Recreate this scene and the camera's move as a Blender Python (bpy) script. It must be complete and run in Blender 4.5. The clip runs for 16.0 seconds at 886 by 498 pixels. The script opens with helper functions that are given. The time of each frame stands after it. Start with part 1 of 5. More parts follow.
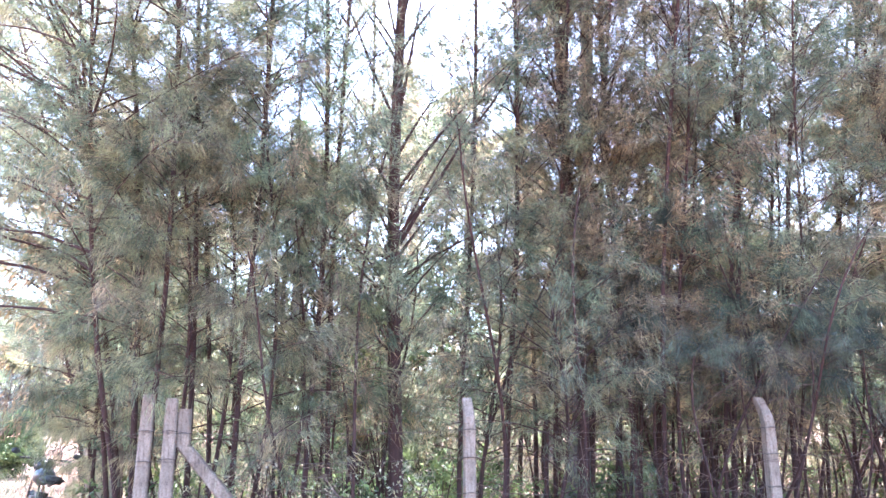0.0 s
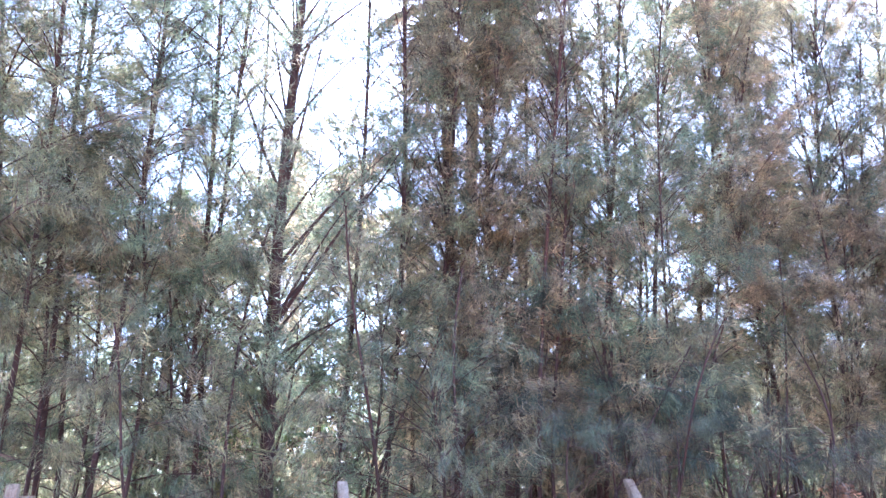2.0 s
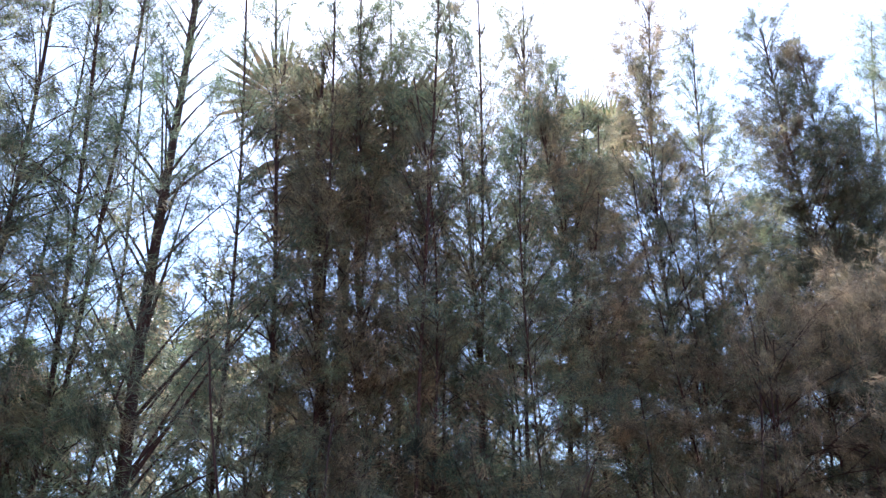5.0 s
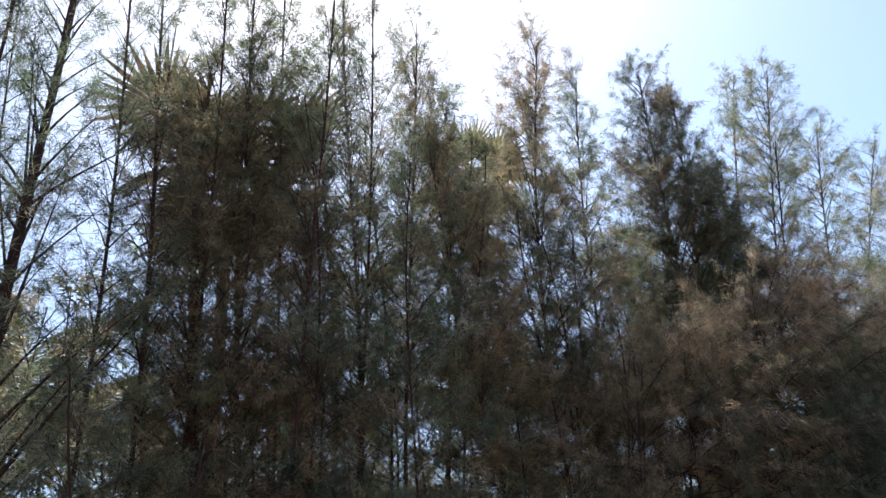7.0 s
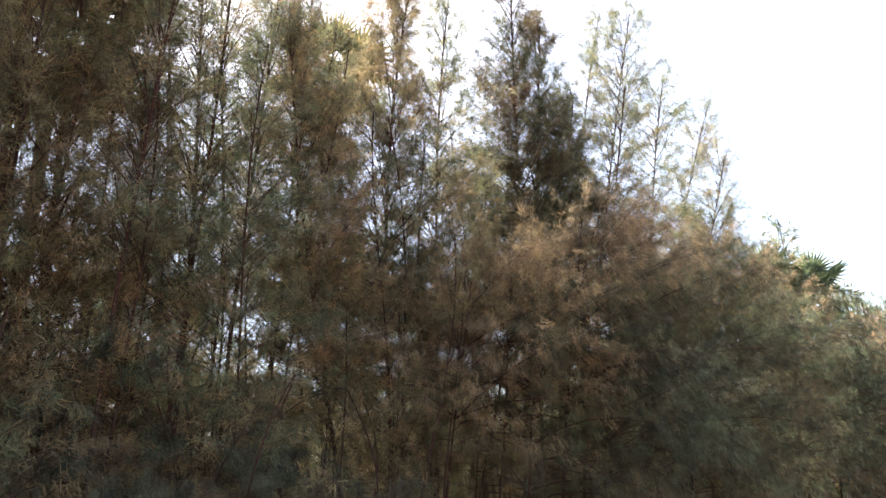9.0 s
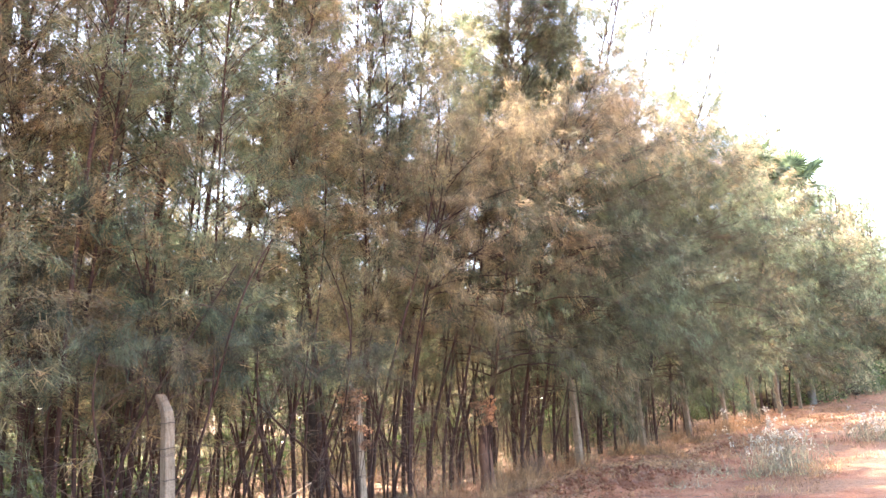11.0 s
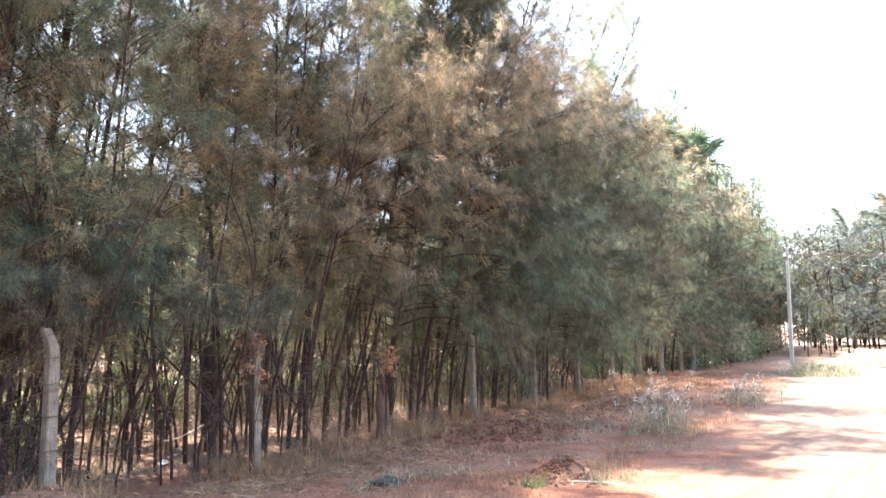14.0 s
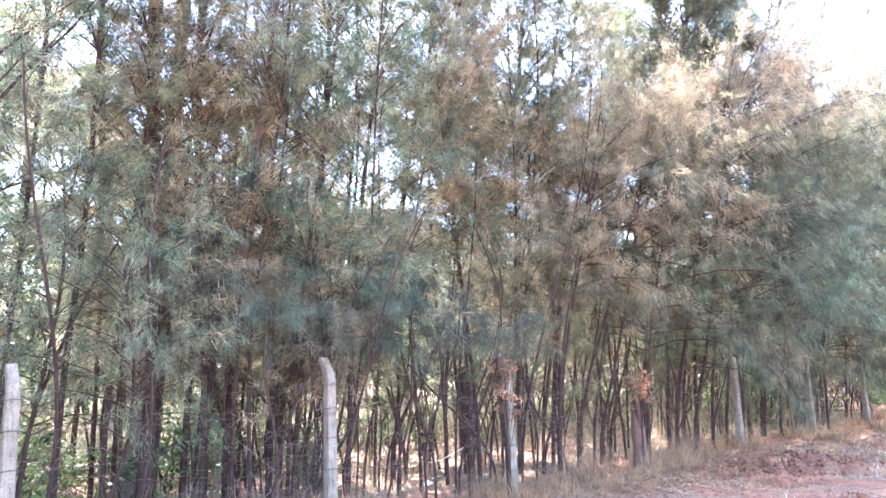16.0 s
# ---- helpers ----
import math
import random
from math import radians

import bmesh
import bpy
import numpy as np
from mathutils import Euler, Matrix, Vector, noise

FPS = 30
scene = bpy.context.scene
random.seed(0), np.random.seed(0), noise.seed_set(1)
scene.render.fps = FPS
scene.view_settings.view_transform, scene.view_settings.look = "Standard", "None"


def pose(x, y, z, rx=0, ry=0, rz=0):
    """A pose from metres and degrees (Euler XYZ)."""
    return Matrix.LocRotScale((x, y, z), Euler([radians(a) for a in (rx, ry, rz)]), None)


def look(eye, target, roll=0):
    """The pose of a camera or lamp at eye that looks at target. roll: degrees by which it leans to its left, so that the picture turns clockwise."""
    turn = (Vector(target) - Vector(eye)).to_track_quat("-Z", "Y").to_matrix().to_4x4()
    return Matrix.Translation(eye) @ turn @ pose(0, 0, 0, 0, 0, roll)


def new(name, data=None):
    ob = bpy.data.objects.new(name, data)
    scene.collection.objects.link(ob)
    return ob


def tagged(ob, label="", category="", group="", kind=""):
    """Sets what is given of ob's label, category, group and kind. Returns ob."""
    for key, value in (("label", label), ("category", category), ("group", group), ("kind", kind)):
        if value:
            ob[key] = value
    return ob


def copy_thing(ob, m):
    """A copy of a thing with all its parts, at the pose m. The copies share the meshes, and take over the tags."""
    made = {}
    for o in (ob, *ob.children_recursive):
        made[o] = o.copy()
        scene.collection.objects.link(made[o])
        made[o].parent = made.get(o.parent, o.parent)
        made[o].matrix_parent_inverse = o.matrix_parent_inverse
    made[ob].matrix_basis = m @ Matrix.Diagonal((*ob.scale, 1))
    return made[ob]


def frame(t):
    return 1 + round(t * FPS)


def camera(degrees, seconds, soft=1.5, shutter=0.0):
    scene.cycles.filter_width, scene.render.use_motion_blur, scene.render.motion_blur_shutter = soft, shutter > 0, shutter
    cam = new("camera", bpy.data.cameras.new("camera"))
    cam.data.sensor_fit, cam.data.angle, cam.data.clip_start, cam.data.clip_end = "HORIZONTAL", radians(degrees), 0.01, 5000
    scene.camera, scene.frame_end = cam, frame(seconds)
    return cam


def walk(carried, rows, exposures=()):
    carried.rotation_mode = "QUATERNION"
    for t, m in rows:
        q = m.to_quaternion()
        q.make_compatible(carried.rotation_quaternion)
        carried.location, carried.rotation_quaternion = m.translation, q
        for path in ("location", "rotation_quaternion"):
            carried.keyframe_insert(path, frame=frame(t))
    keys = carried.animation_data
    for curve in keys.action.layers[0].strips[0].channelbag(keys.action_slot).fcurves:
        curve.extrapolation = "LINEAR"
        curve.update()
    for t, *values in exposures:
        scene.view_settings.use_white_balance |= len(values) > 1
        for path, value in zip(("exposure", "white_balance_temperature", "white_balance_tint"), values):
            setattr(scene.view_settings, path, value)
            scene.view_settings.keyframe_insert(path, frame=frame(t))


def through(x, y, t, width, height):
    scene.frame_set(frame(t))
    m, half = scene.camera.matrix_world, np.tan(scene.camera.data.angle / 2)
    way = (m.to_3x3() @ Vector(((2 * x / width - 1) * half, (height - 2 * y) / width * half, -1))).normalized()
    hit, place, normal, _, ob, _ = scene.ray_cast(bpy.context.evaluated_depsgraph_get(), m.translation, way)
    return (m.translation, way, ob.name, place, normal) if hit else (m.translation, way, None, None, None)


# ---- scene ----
cam = camera(62.5, 16.0, soft=1.5)
EYE = 1.6
# seconds, yaw, pitch, roll: the camera turns where it stands
TURNS = [
    (0.0, 0.09, 13.25, 0.31),
    (0.5, -1.47, 13.52, 0.26),
    (1.0, -4.07, 15.47, 0.41),
    (1.5, -6.26, 17.42, 0.46),
    (2.0, -9.20, 19.26, 0.93),
    (2.5, -11.41, 22.03, 1.25),
    (3.0, -13.96, 23.98, 2.21),
    (3.2, -14.47, 24.58, 2.66),
    (5.3, -18.79, 30.92, 6.21),
    (5.5, -19.34, 31.47, 6.62),
    (6.0, -21.12, 33.30, 7.50),
    (6.5, -23.21, 33.97, 8.47),
    (7.0, -26.90, 30.83, 8.37),
    (7.5, -30.80, 27.93, 7.83),
    (8.0, -35.08, 25.61, 7.41),
    (8.5, -38.24, 23.16, 7.36),
    (9.0, -41.15, 21.31, 7.01),
    (9.2, -42.41, 20.65, 6.74),
    (11.3, -43.75, 9.43, 3.99),
    (11.5, -44.32, 8.52, 3.68),
    (12.0, -47.99, 7.35, 2.93),
    (12.5, -52.01, 7.00, 1.93),
    (13.0, -54.65, 7.33, 2.41),
    (13.5, -54.36, 6.74, 1.87),
    (14.0, -51.20, 7.02, 1.60),
    (14.5, -47.08, 7.57, 2.13),
    (15.0, -42.37, 7.80, 2.59),
    (15.5, -37.31, 8.00, 2.37),
    (16.0, -31.99, 9.59, 2.29),
]
# seconds, stops, kelvin, tint: the clip's camera adapts as it tilts to the sky and back
EXPOSURES = [(0.0, 4.05, 5600, 19), (1.5, 4.0, 5450, 20), (3.0, 3.3, 5150, 21), (5.5, 1.65, 5500, 9), (7.0, 1.08, 5950, 8), (8.0, 1.6, 7000, 11), (9.0, 2.05, 7500, 11),
             (11.5, 4.0, 7100, 13), (12.5, 3.55, 6800, 12), (13.5, 3.0, 6850, 12), (14.5, 3.7, 6050, 12), (15.5, 4.4, 5800, 12), (16.0, 4.5, 5650, 12)]
walk(cam, [(t, pose(0, 0, EYE, 90 + pitch, roll, yaw)) for t, yaw, pitch, roll in TURNS], EXPOSURES)

# ---- sky and sun ----
SUN_AZ, SUN_EL = 24.0, 64.0
world = bpy.data.worlds.new("sky")
scene.world = world
world.use_nodes = True
wn = world.node_tree
sky = wn.nodes.new("ShaderNodeTexSky")
sky.sky_type, sky.sun_disc = "NISHITA", False
sky.sun_elevation, sky.sun_rotation = radians(SUN_EL), radians(SUN_AZ)
sky.air_density, sky.dust_density, sky.ozone_density = 1.0, 1.6, 0.4
wn.links.new(sky.outputs[0], wn.nodes["Background"].inputs[0])
wn.nodes["Background"].inputs[1].default_value = 0.12
lamp = bpy.data.lights.new("sun", "SUN")
lamp.energy, lamp.angle, lamp.color = 4.0, radians(0.6), (1.0, 0.95, 0.87)
sun = new("sun", lamp)
sun_from = Vector((math.sin(radians(SUN_AZ)) * math.cos(radians(SUN_EL)), math.cos(radians(SUN_AZ)) * math.cos(radians(SUN_EL)), math.sin(radians(SUN_EL))))
sun.matrix_world = look(sun_from * 60, (0, 0, 0))

# ---- plan: the fence runs along U, the plantation lies behind it along N ----
U, N, FENCE = Vector((0.990, 0.139, 0)), Vector((-0.139, 0.990, 0)), 7.06


def at(s, q, z=0.0):
    """The place s metres along the fence and q metres behind it."""
    return U * s + N * (FENCE + q) + Vector((0, 0, z))


def along(az, q=0.0):
    """How far along the fence the bearing az meets the line q metres behind it."""
    return (FENCE + q) * math.tan(radians(az + 8.0))


def bearing(az, dist, z=0.0):
    return Vector((dist * math.sin(radians(az)), dist * math.cos(radians(az)), z))


# ---- materials ----
def material(name):
    m = bpy.data.materials.new(name)
    m.use_nodes = True
    nt = m.node_tree
    return m, nt, nt.nodes["Principled BSDF"]


def link(nt, a, b):
    nt.links.new(a, b)


def noise_node(nt, coord, scale, detail=4.0, rough=0.55):
    n = nt.nodes.new("ShaderNodeTexNoise")
    n.inputs["Scale"].default_value, n.inputs["Detail"].default_value, n.inputs["Roughness"].default_value = scale, detail, rough
    link(nt, coord, n.inputs["Vector"])
    return n.outputs["Fac"]


def ramp(nt, fac, stops):
    r = nt.nodes.new("ShaderNodeValToRGB")
    el = r.color_ramp.elements
    while len(el) < len(stops):
        el.new(0.5)
    for e, (p, c) in zip(el, stops):
        e.position, e.color = p, (*c, 1)
    link(nt, fac, r.inputs[0])
    return r.outputs[0]


def mix(nt, fac, a, b, mode="MIX"):
    n = nt.nodes.new("ShaderNodeMix")
    n.data_type, n.blend_type = "RGBA", mode
    for sock, v in ((n.inputs[0], fac), (n.inputs[6], a), (n.inputs[7], b)):
        if isinstance(v, (int, float)):
            sock.default_value = v
        elif isinstance(v, tuple):
            sock.default_value = (*v, 1)
        else:
            link(nt, v, sock)
    return n.outputs[2]


def bump(nt, bsdf, fac, strength, distance):
    b = nt.nodes.new("ShaderNodeBump")
    b.inputs["Strength"].default_value, b.inputs["Distance"].default_value = strength, distance
    link(nt, fac, b.inputs["Height"])
    link(nt, b.outputs[0], bsdf.inputs["Normal"])


def coords(nt, which="Object"):
    return nt.nodes.new("ShaderNodeTexCoord").outputs[which]


def leaf_material(name, green, dry, dry_from, dry_to, patch=0.55, through=0.44, gloss=0.45):
    """Thin foliage that lets light through; dry patches where the noise lies above dry_from."""
    m, nt, b = material(name)
    c = coords(nt)
    info = nt.nodes.new("ShaderNodeObjectInfo")
    shift = nt.nodes.new("ShaderNodeVectorMath")
    shift.operation = "MULTIPLY_ADD"
    link(nt, info.outputs["Random"], shift.inputs[0])
    shift.inputs[1].default_value = (31.0, 17.0, 23.0)
    link(nt, c, shift.inputs[2])
    v = shift.outputs[0]
    island = nt.nodes.new("ShaderNodeNewGeometry").outputs["Random Per Island"]
    g = ramp(nt, island, [(0.0, tuple(0.76 * x for x in green)), (0.55, green), (1.0, tuple(1.28 * x for x in green))])
    d = ramp(nt, island, [(0.0, tuple(0.72 * x for x in dry)), (0.6, dry), (1.0, tuple(1.28 * x for x in dry))])
    patchy = ramp(nt, noise_node(nt, v, patch, 3.0), [(dry_from, (0, 0, 0)), (dry_to, (1, 1, 1))])
    col = mix(nt, patchy, g, d)
    # random leaf tone, its contrast widened to paint in sunlit tufts and dark gaps
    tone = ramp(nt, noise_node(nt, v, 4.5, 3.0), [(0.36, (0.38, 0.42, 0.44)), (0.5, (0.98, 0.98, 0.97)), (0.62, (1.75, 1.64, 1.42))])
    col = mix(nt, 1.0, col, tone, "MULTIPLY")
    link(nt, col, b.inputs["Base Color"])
    b.inputs["Roughness"].default_value = gloss
    b.inputs["Specular IOR Level"].default_value = 0.22
    tr = nt.nodes.new("ShaderNodeBsdfTranslucent")
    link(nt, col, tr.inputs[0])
    ms = nt.nodes.new("ShaderNodeMixShader")
    ms.inputs[0].default_value = through
    link(nt, b.outputs[0], ms.inputs[1])
    link(nt, tr.outputs[0], ms.inputs[2])
    link(nt, ms.outputs[0], nt.nodes["Material Output"].inputs["Surface"])
    return m


NEEDLE_GREEN = leaf_material("needles_green", (0.168, 0.212, 0.138), (0.30, 0.245, 0.185), 0.48, 0.74, through=0.6)
NEEDLE_MIXED = leaf_material("needles_mixed", (0.188, 0.213, 0.13), (0.325, 0.262, 0.175), 0.45, 0.70, through=0.6)
NEEDLE_BROWN = leaf_material("needles_brown", (0.222, 0.218, 0.135), (0.335, 0.258, 0.165), 0.34, 0.58, through=0.6)
# gold for crown tops: dry needles, with the sunlight on them painted in
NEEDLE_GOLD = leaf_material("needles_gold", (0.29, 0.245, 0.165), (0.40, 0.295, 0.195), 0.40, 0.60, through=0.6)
NEEDLE_PLUME = leaf_material("needles_plume", (0.08, 0.10, 0.074), (0.17, 0.14, 0.095), 0.54, 0.78, through=0.42)
# darker copy of the dark needles: the thicket's deep shade put into the colour
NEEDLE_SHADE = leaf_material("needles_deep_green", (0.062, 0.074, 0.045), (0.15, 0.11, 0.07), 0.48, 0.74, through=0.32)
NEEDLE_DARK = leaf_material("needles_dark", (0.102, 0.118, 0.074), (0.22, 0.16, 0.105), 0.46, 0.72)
PLUME_HEAD = leaf_material("plume_head", (0.55, 0.5, 0.43), (0.48, 0.42, 0.34), 0.45, 0.62, 1.1, 0.3, 0.7)
PALM_LEAF = leaf_material("palm_leaf", (0.105, 0.15, 0.065), (0.24, 0.18, 0.105), 0.36, 0.60, 0.6, 0.45, 0.8)
# far foliage: the haze of distance is mixed into these greyed leaf colours
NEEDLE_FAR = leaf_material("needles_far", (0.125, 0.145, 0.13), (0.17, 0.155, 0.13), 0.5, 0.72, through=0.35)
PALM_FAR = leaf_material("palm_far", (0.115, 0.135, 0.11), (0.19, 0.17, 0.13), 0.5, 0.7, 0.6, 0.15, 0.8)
PALM_GREEN = leaf_material("palm_green", (0.13, 0.175, 0.105), (0.24, 0.24, 0.11), 0.62, 0.8, 0.6, 0.5, 0.7)
PALM_DRY = leaf_material("palm_dry", (0.12, 0.125, 0.075), (0.20, 0.15, 0.105), 0.30, 0.52, 0.8, 0.2, 0.75)
BROAD_LEAF = leaf_material("broad_leaf", (0.115, 0.155, 0.07), (0.25, 0.22, 0.09), 0.6, 0.75, 1.2, 0.35, 0.35)
SHRUB_LEAF = leaf_material("shrub_leaf", (0.12, 0.165, 0.07), (0.23, 0.23, 0.11), 0.58, 0.72, 1.0, 0.35, 0.5)
DRY_GRASS = leaf_material("dry_grass", (0.33, 0.205, 0.12), (0.24, 0.13, 0.075), 0.5, 0.65, 0.7, 0.25, 0.6)
WEED_LEAF = leaf_material("weed_leaf", (0.24, 0.25, 0.16), (0.40, 0.34, 0.25), 0.45, 0.62, 1.1, 0.3, 0.5)
FIELD_WEED = leaf_material("field_weed", (0.15, 0.155, 0.095), (0.27, 0.19, 0.125), 0.5, 0.66, 0.6, 0.3, 0.55)
PLUME_STALK = leaf_material("plume_stalk", (0.25, 0.235, 0.165), (0.36, 0.29, 0.21), 0.45, 0.62, 1.1, 0.3, 0.6)
DRY_CREEPER = leaf_material("dry_creeper", (0.27, 0.17, 0.11), (0.36, 0.19, 0.12), 0.45, 0.6, 1.4, 0.3, 0.7)
LITTER = leaf_material("litter", (0.28, 0.165, 0.10), (0.38, 0.27, 0.18), 0.45, 0.6, 0.7, 0.1, 0.7)


def bark_material(name, dark, light, scale=9.0):
    m, nt, b = material(name)
    c = coords(nt)
    mp = nt.nodes.new("ShaderNodeMapping")
    mp.inputs["Scale"].default_value = (1, 1, 0.22)
    link(nt, c, mp.inputs[0])
    fine = noise_node(nt, mp.outputs[0], scale * 4, 6.0, 0.65)
    big = noise_node(nt, c, scale * 0.25, 3.0)
    col = ramp(nt, fine, [(0.3, dark), (0.7, light)])
    col = mix(nt, ramp(nt, big, [(0.45, (0, 0, 0)), (0.7, (1, 1, 1))]), col, tuple(0.5 * (x + y) * 1.25 for x, y in zip(dark, light)))
    link(nt, col, b.inputs["Base Color"])
    b.inputs["Roughness"].default_value = 0.9
    bump(nt, b, fine, 0.7, 0.02)
    return m


BARK = bark_material("bark", (0.017, 0.0075, 0.006), (0.064, 0.028, 0.021))
TWIG = bark_material("twig", (0.065, 0.04, 0.03), (0.17, 0.11, 0.083))
PALM_BARK = bark_material("palm_bark", (0.025, 0.021, 0.018), (0.26, 0.235, 0.215), 4.5)
for node in PALM_BARK.node_tree.nodes:
    if node.bl_idname == "ShaderNodeMapping":
        node.inputs["Scale"].default_value = (0.35, 0.35, 1.3)
STUMP_BARK = bark_material("stump_bark", (0.06, 0.028, 0.018), (0.20, 0.10, 0.065), 6.0)
CHAR_BARK = bark_material("old_bark", (0.02, 0.015, 0.013), (0.07, 0.048, 0.04), 4.0)


def plain(name, col, rough=0.7, metal=0.0, vary=0.25, scale=12.0, relief=0.003):
    m, nt, b = material(name)
    c = coords(nt)
    n = noise_node(nt, c, scale, 6.0, 0.6)
    big = noise_node(nt, c, scale * 0.15, 3.0)
    a = ramp(nt, n, [(0.25, tuple(x * (1 - vary) for x in col)), (0.75, tuple(min(1, x * (1 + vary)) for x in col))])
    a = mix(nt, 1.0, a, ramp(nt, big, [(0.3, (0.78, 0.76, 0.74)), (0.7, (1.1, 1.1, 1.1))]), "MULTIPLY")
    link(nt, a, b.inputs["Base Color"])
    b.inputs["Roughness"].default_value, b.inputs["Metallic"].default_value = rough, metal
    if relief:
        bump(nt, b, n, 0.6, relief)
    return m


m, nt, b = material("concrete")
c = coords(nt)
mp = nt.nodes.new("ShaderNodeMapping")
mp.inputs["Scale"].default_value = (1, 1, 0.12)
link(nt, c, mp.inputs[0])
streak = noise_node(nt, mp.outputs[0], 38.0, 6.0, 0.7)
pits = noise_node(nt, c, 55.0, 6.0, 0.7)
col = ramp(nt, pits, [(0.28, (0.10, 0.073, 0.055)), (0.45, (0.23, 0.18, 0.138)), (0.75, (0.33, 0.268, 0.212))])
col = mix(nt, 0.85, col, ramp(nt, streak, [(0.32, (0.45, 0.42, 0.40)), (0.5, (1.0, 0.98, 0.96)), (0.7, (1.2, 1.18, 1.15))]), "MULTIPLY")
col = mix(nt, 0.7, col, ramp(nt, noise_node(nt, c, 6.0, 4.0), [(0.35, (0.62, 0.58, 0.53)), (0.6, (1.1, 1.08, 1.05))]), "MULTIPLY")
link(nt, col, b.inputs["Base Color"])
b.inputs["Roughness"].default_value = 0.92
bump(nt, b, pits, 1.0, 0.012)
CONCRETE = m
WIRE = plain("wire", (0.10, 0.075, 0.06), 0.6, 0.6, 0.3, 30.0, 0)
STRAND = plain("strand", (0.11, 0.085, 0.07), 0.7, 0.3, 0.3, 30.0, 0)
STONE = plain("stone", (0.042, 0.038, 0.036), 0.95, 0, 0.35, 10.0, 0.01)
SOIL_HEAP = plain("red_soil", (0.24, 0.12, 0.075), 0.95, 0, 0.3, 18.0, 0.02)
DARK_SOIL = plain("dug_soil", (0.19, 0.072, 0.038), 0.97, 0, 0.35, 16.0, 0.02)
POLE_PAINT = plain("pale_pole", (0.38, 0.36, 0.335), 0.9, 0, 0.15, 12.0, 0.003)
STICK = plain("bleached_stick", (0.56, 0.44, 0.31), 0.8, 0, 0.25, 16.0, 0.004)
PLASTER = plain("white_scrap", (0.75, 0.74, 0.72), 0.6, 0, 0.1, 8.0, 0)
PAINT_BLACK = plain("black_paint", (0.025, 0.027, 0.032), 0.35, 0, 0.2, 20.0, 0)
RUBBER = plain("rubber", (0.02, 0.02, 0.02), 0.8, 0, 0.2, 30.0, 0)
CHROME = plain("chrome", (0.55, 0.55, 0.55), 0.25, 1.0, 0.1, 20.0, 0)
GLASS_DARK = plain("lamp_glass", (0.5, 0.5, 0.5), 0.1, 0, 0.1, 20.0, 0)

# soil: red earth and litter under the trees, straw-brown verge, pale sandy track
m, nt, b = material("ground")
c = coords(nt)
wobble = noise_node(nt, c, 0.35, 4.0)
fine = noise_node(nt, c, 9.0, 8.0, 0.7)
mid = noise_node(nt, c, 1.3, 5.0, 0.6)
red = ramp(nt, mid, [(0.3, (0.12, 0.040, 0.020)), (0.5, (0.295, 0.113, 0.058)), (0.7, (0.355, 0.185, 0.108))])
straw = ramp(nt, fine, [(0.3, (0.12, 0.064, 0.038)), (0.55, (0.265, 0.132, 0.074)), (0.8, (0.37, 0.225, 0.135))])
verge = mix(nt, ramp(nt, noise_node(nt, c, 0.8, 5.0), [(0.46, (0, 0, 0)), (0.60, (1, 1, 1))]), red, straw)
sand = ramp(nt, fine, [(0.25, (0.11, 0.066, 0.043)), (0.5, (0.22, 0.142, 0.096)), (0.8, (0.33, 0.235, 0.168))])


turned = nt.nodes.new("ShaderNodeMapping")
turned.inputs["Rotation"].default_value = (0, 0, radians(-15))
turned.inputs["Scale"].default_value = (0.22, 2.6, 1)
link(nt, c, turned.inputs[0])
tracks = noise_node(nt, turned.outputs[0], 1.0, 6.0, 0.65)
sand = mix(nt, 1.0, sand, ramp(nt, tracks, [(0.3, (0.45, 0.40, 0.36)), (0.5, (0.82, 0.79, 0.76)), (0.72, (1.1, 1.1, 1.1))]), "MULTIPLY")
speck = ramp(nt, noise_node(nt, c, 30.0, 5.0, 0.75), [(0.36, (0.42, 0.38, 0.35)), (0.5, (1.0, 1.0, 1.0)), (0.68, (1.3, 1.25, 1.15))])
verge = mix(nt, 0.8, verge, speck, "MULTIPLY")


def band(normal, lo, hi, wob):
    """1 where the place along normal lies above hi, 0 below lo, with a wavy edge."""
    d = nt.nodes.new("ShaderNodeVectorMath")
    d.operation = "DOT_PRODUCT"
    link(nt, c, d.inputs[0])
    d.inputs[1].default_value = normal
    add = nt.nodes.new("ShaderNodeMath")
    add.operation = "MULTIPLY_ADD"
    link(nt, wobble, add.inputs[0])
    add.inputs[1].default_value = wob
    link(nt, d.outputs["Value"], add.inputs[2])
    r = nt.nodes.new("ShaderNodeMapRange")
    r.inputs[1].default_value, r.inputs[2].default_value = lo + wob / 2, hi + wob / 2
    link(nt, add.outputs[0], r.inputs[0])
    return r.outputs[0]


in_front = band((-0.259, 0.966, 0), -0.4, 0.9, 1.4)
side_n = (-math.cos(radians(-27)), math.sin(radians(-27)), 0)
SIDE_EDGE = 0.1
by_side = band(side_n, SIDE_EDGE, SIDE_EDGE + 0.8, 0.9)
far_side = band(side_n, 3.6, 4.4, 0.9)
col = mix(nt, in_front, sand, verge)
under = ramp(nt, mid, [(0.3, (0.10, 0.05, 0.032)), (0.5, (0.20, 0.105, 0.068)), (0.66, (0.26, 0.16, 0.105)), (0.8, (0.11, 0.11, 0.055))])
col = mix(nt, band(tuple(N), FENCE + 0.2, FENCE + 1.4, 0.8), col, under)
col = mix(nt, by_side, col, sand)
col = mix(nt, far_side, col, verge)
link(nt, col, b.inputs["Base Color"])
b.inputs["Roughness"].default_value = 0.95
bump(nt, b, fine, 1.0, 0.06)
GROUND = m


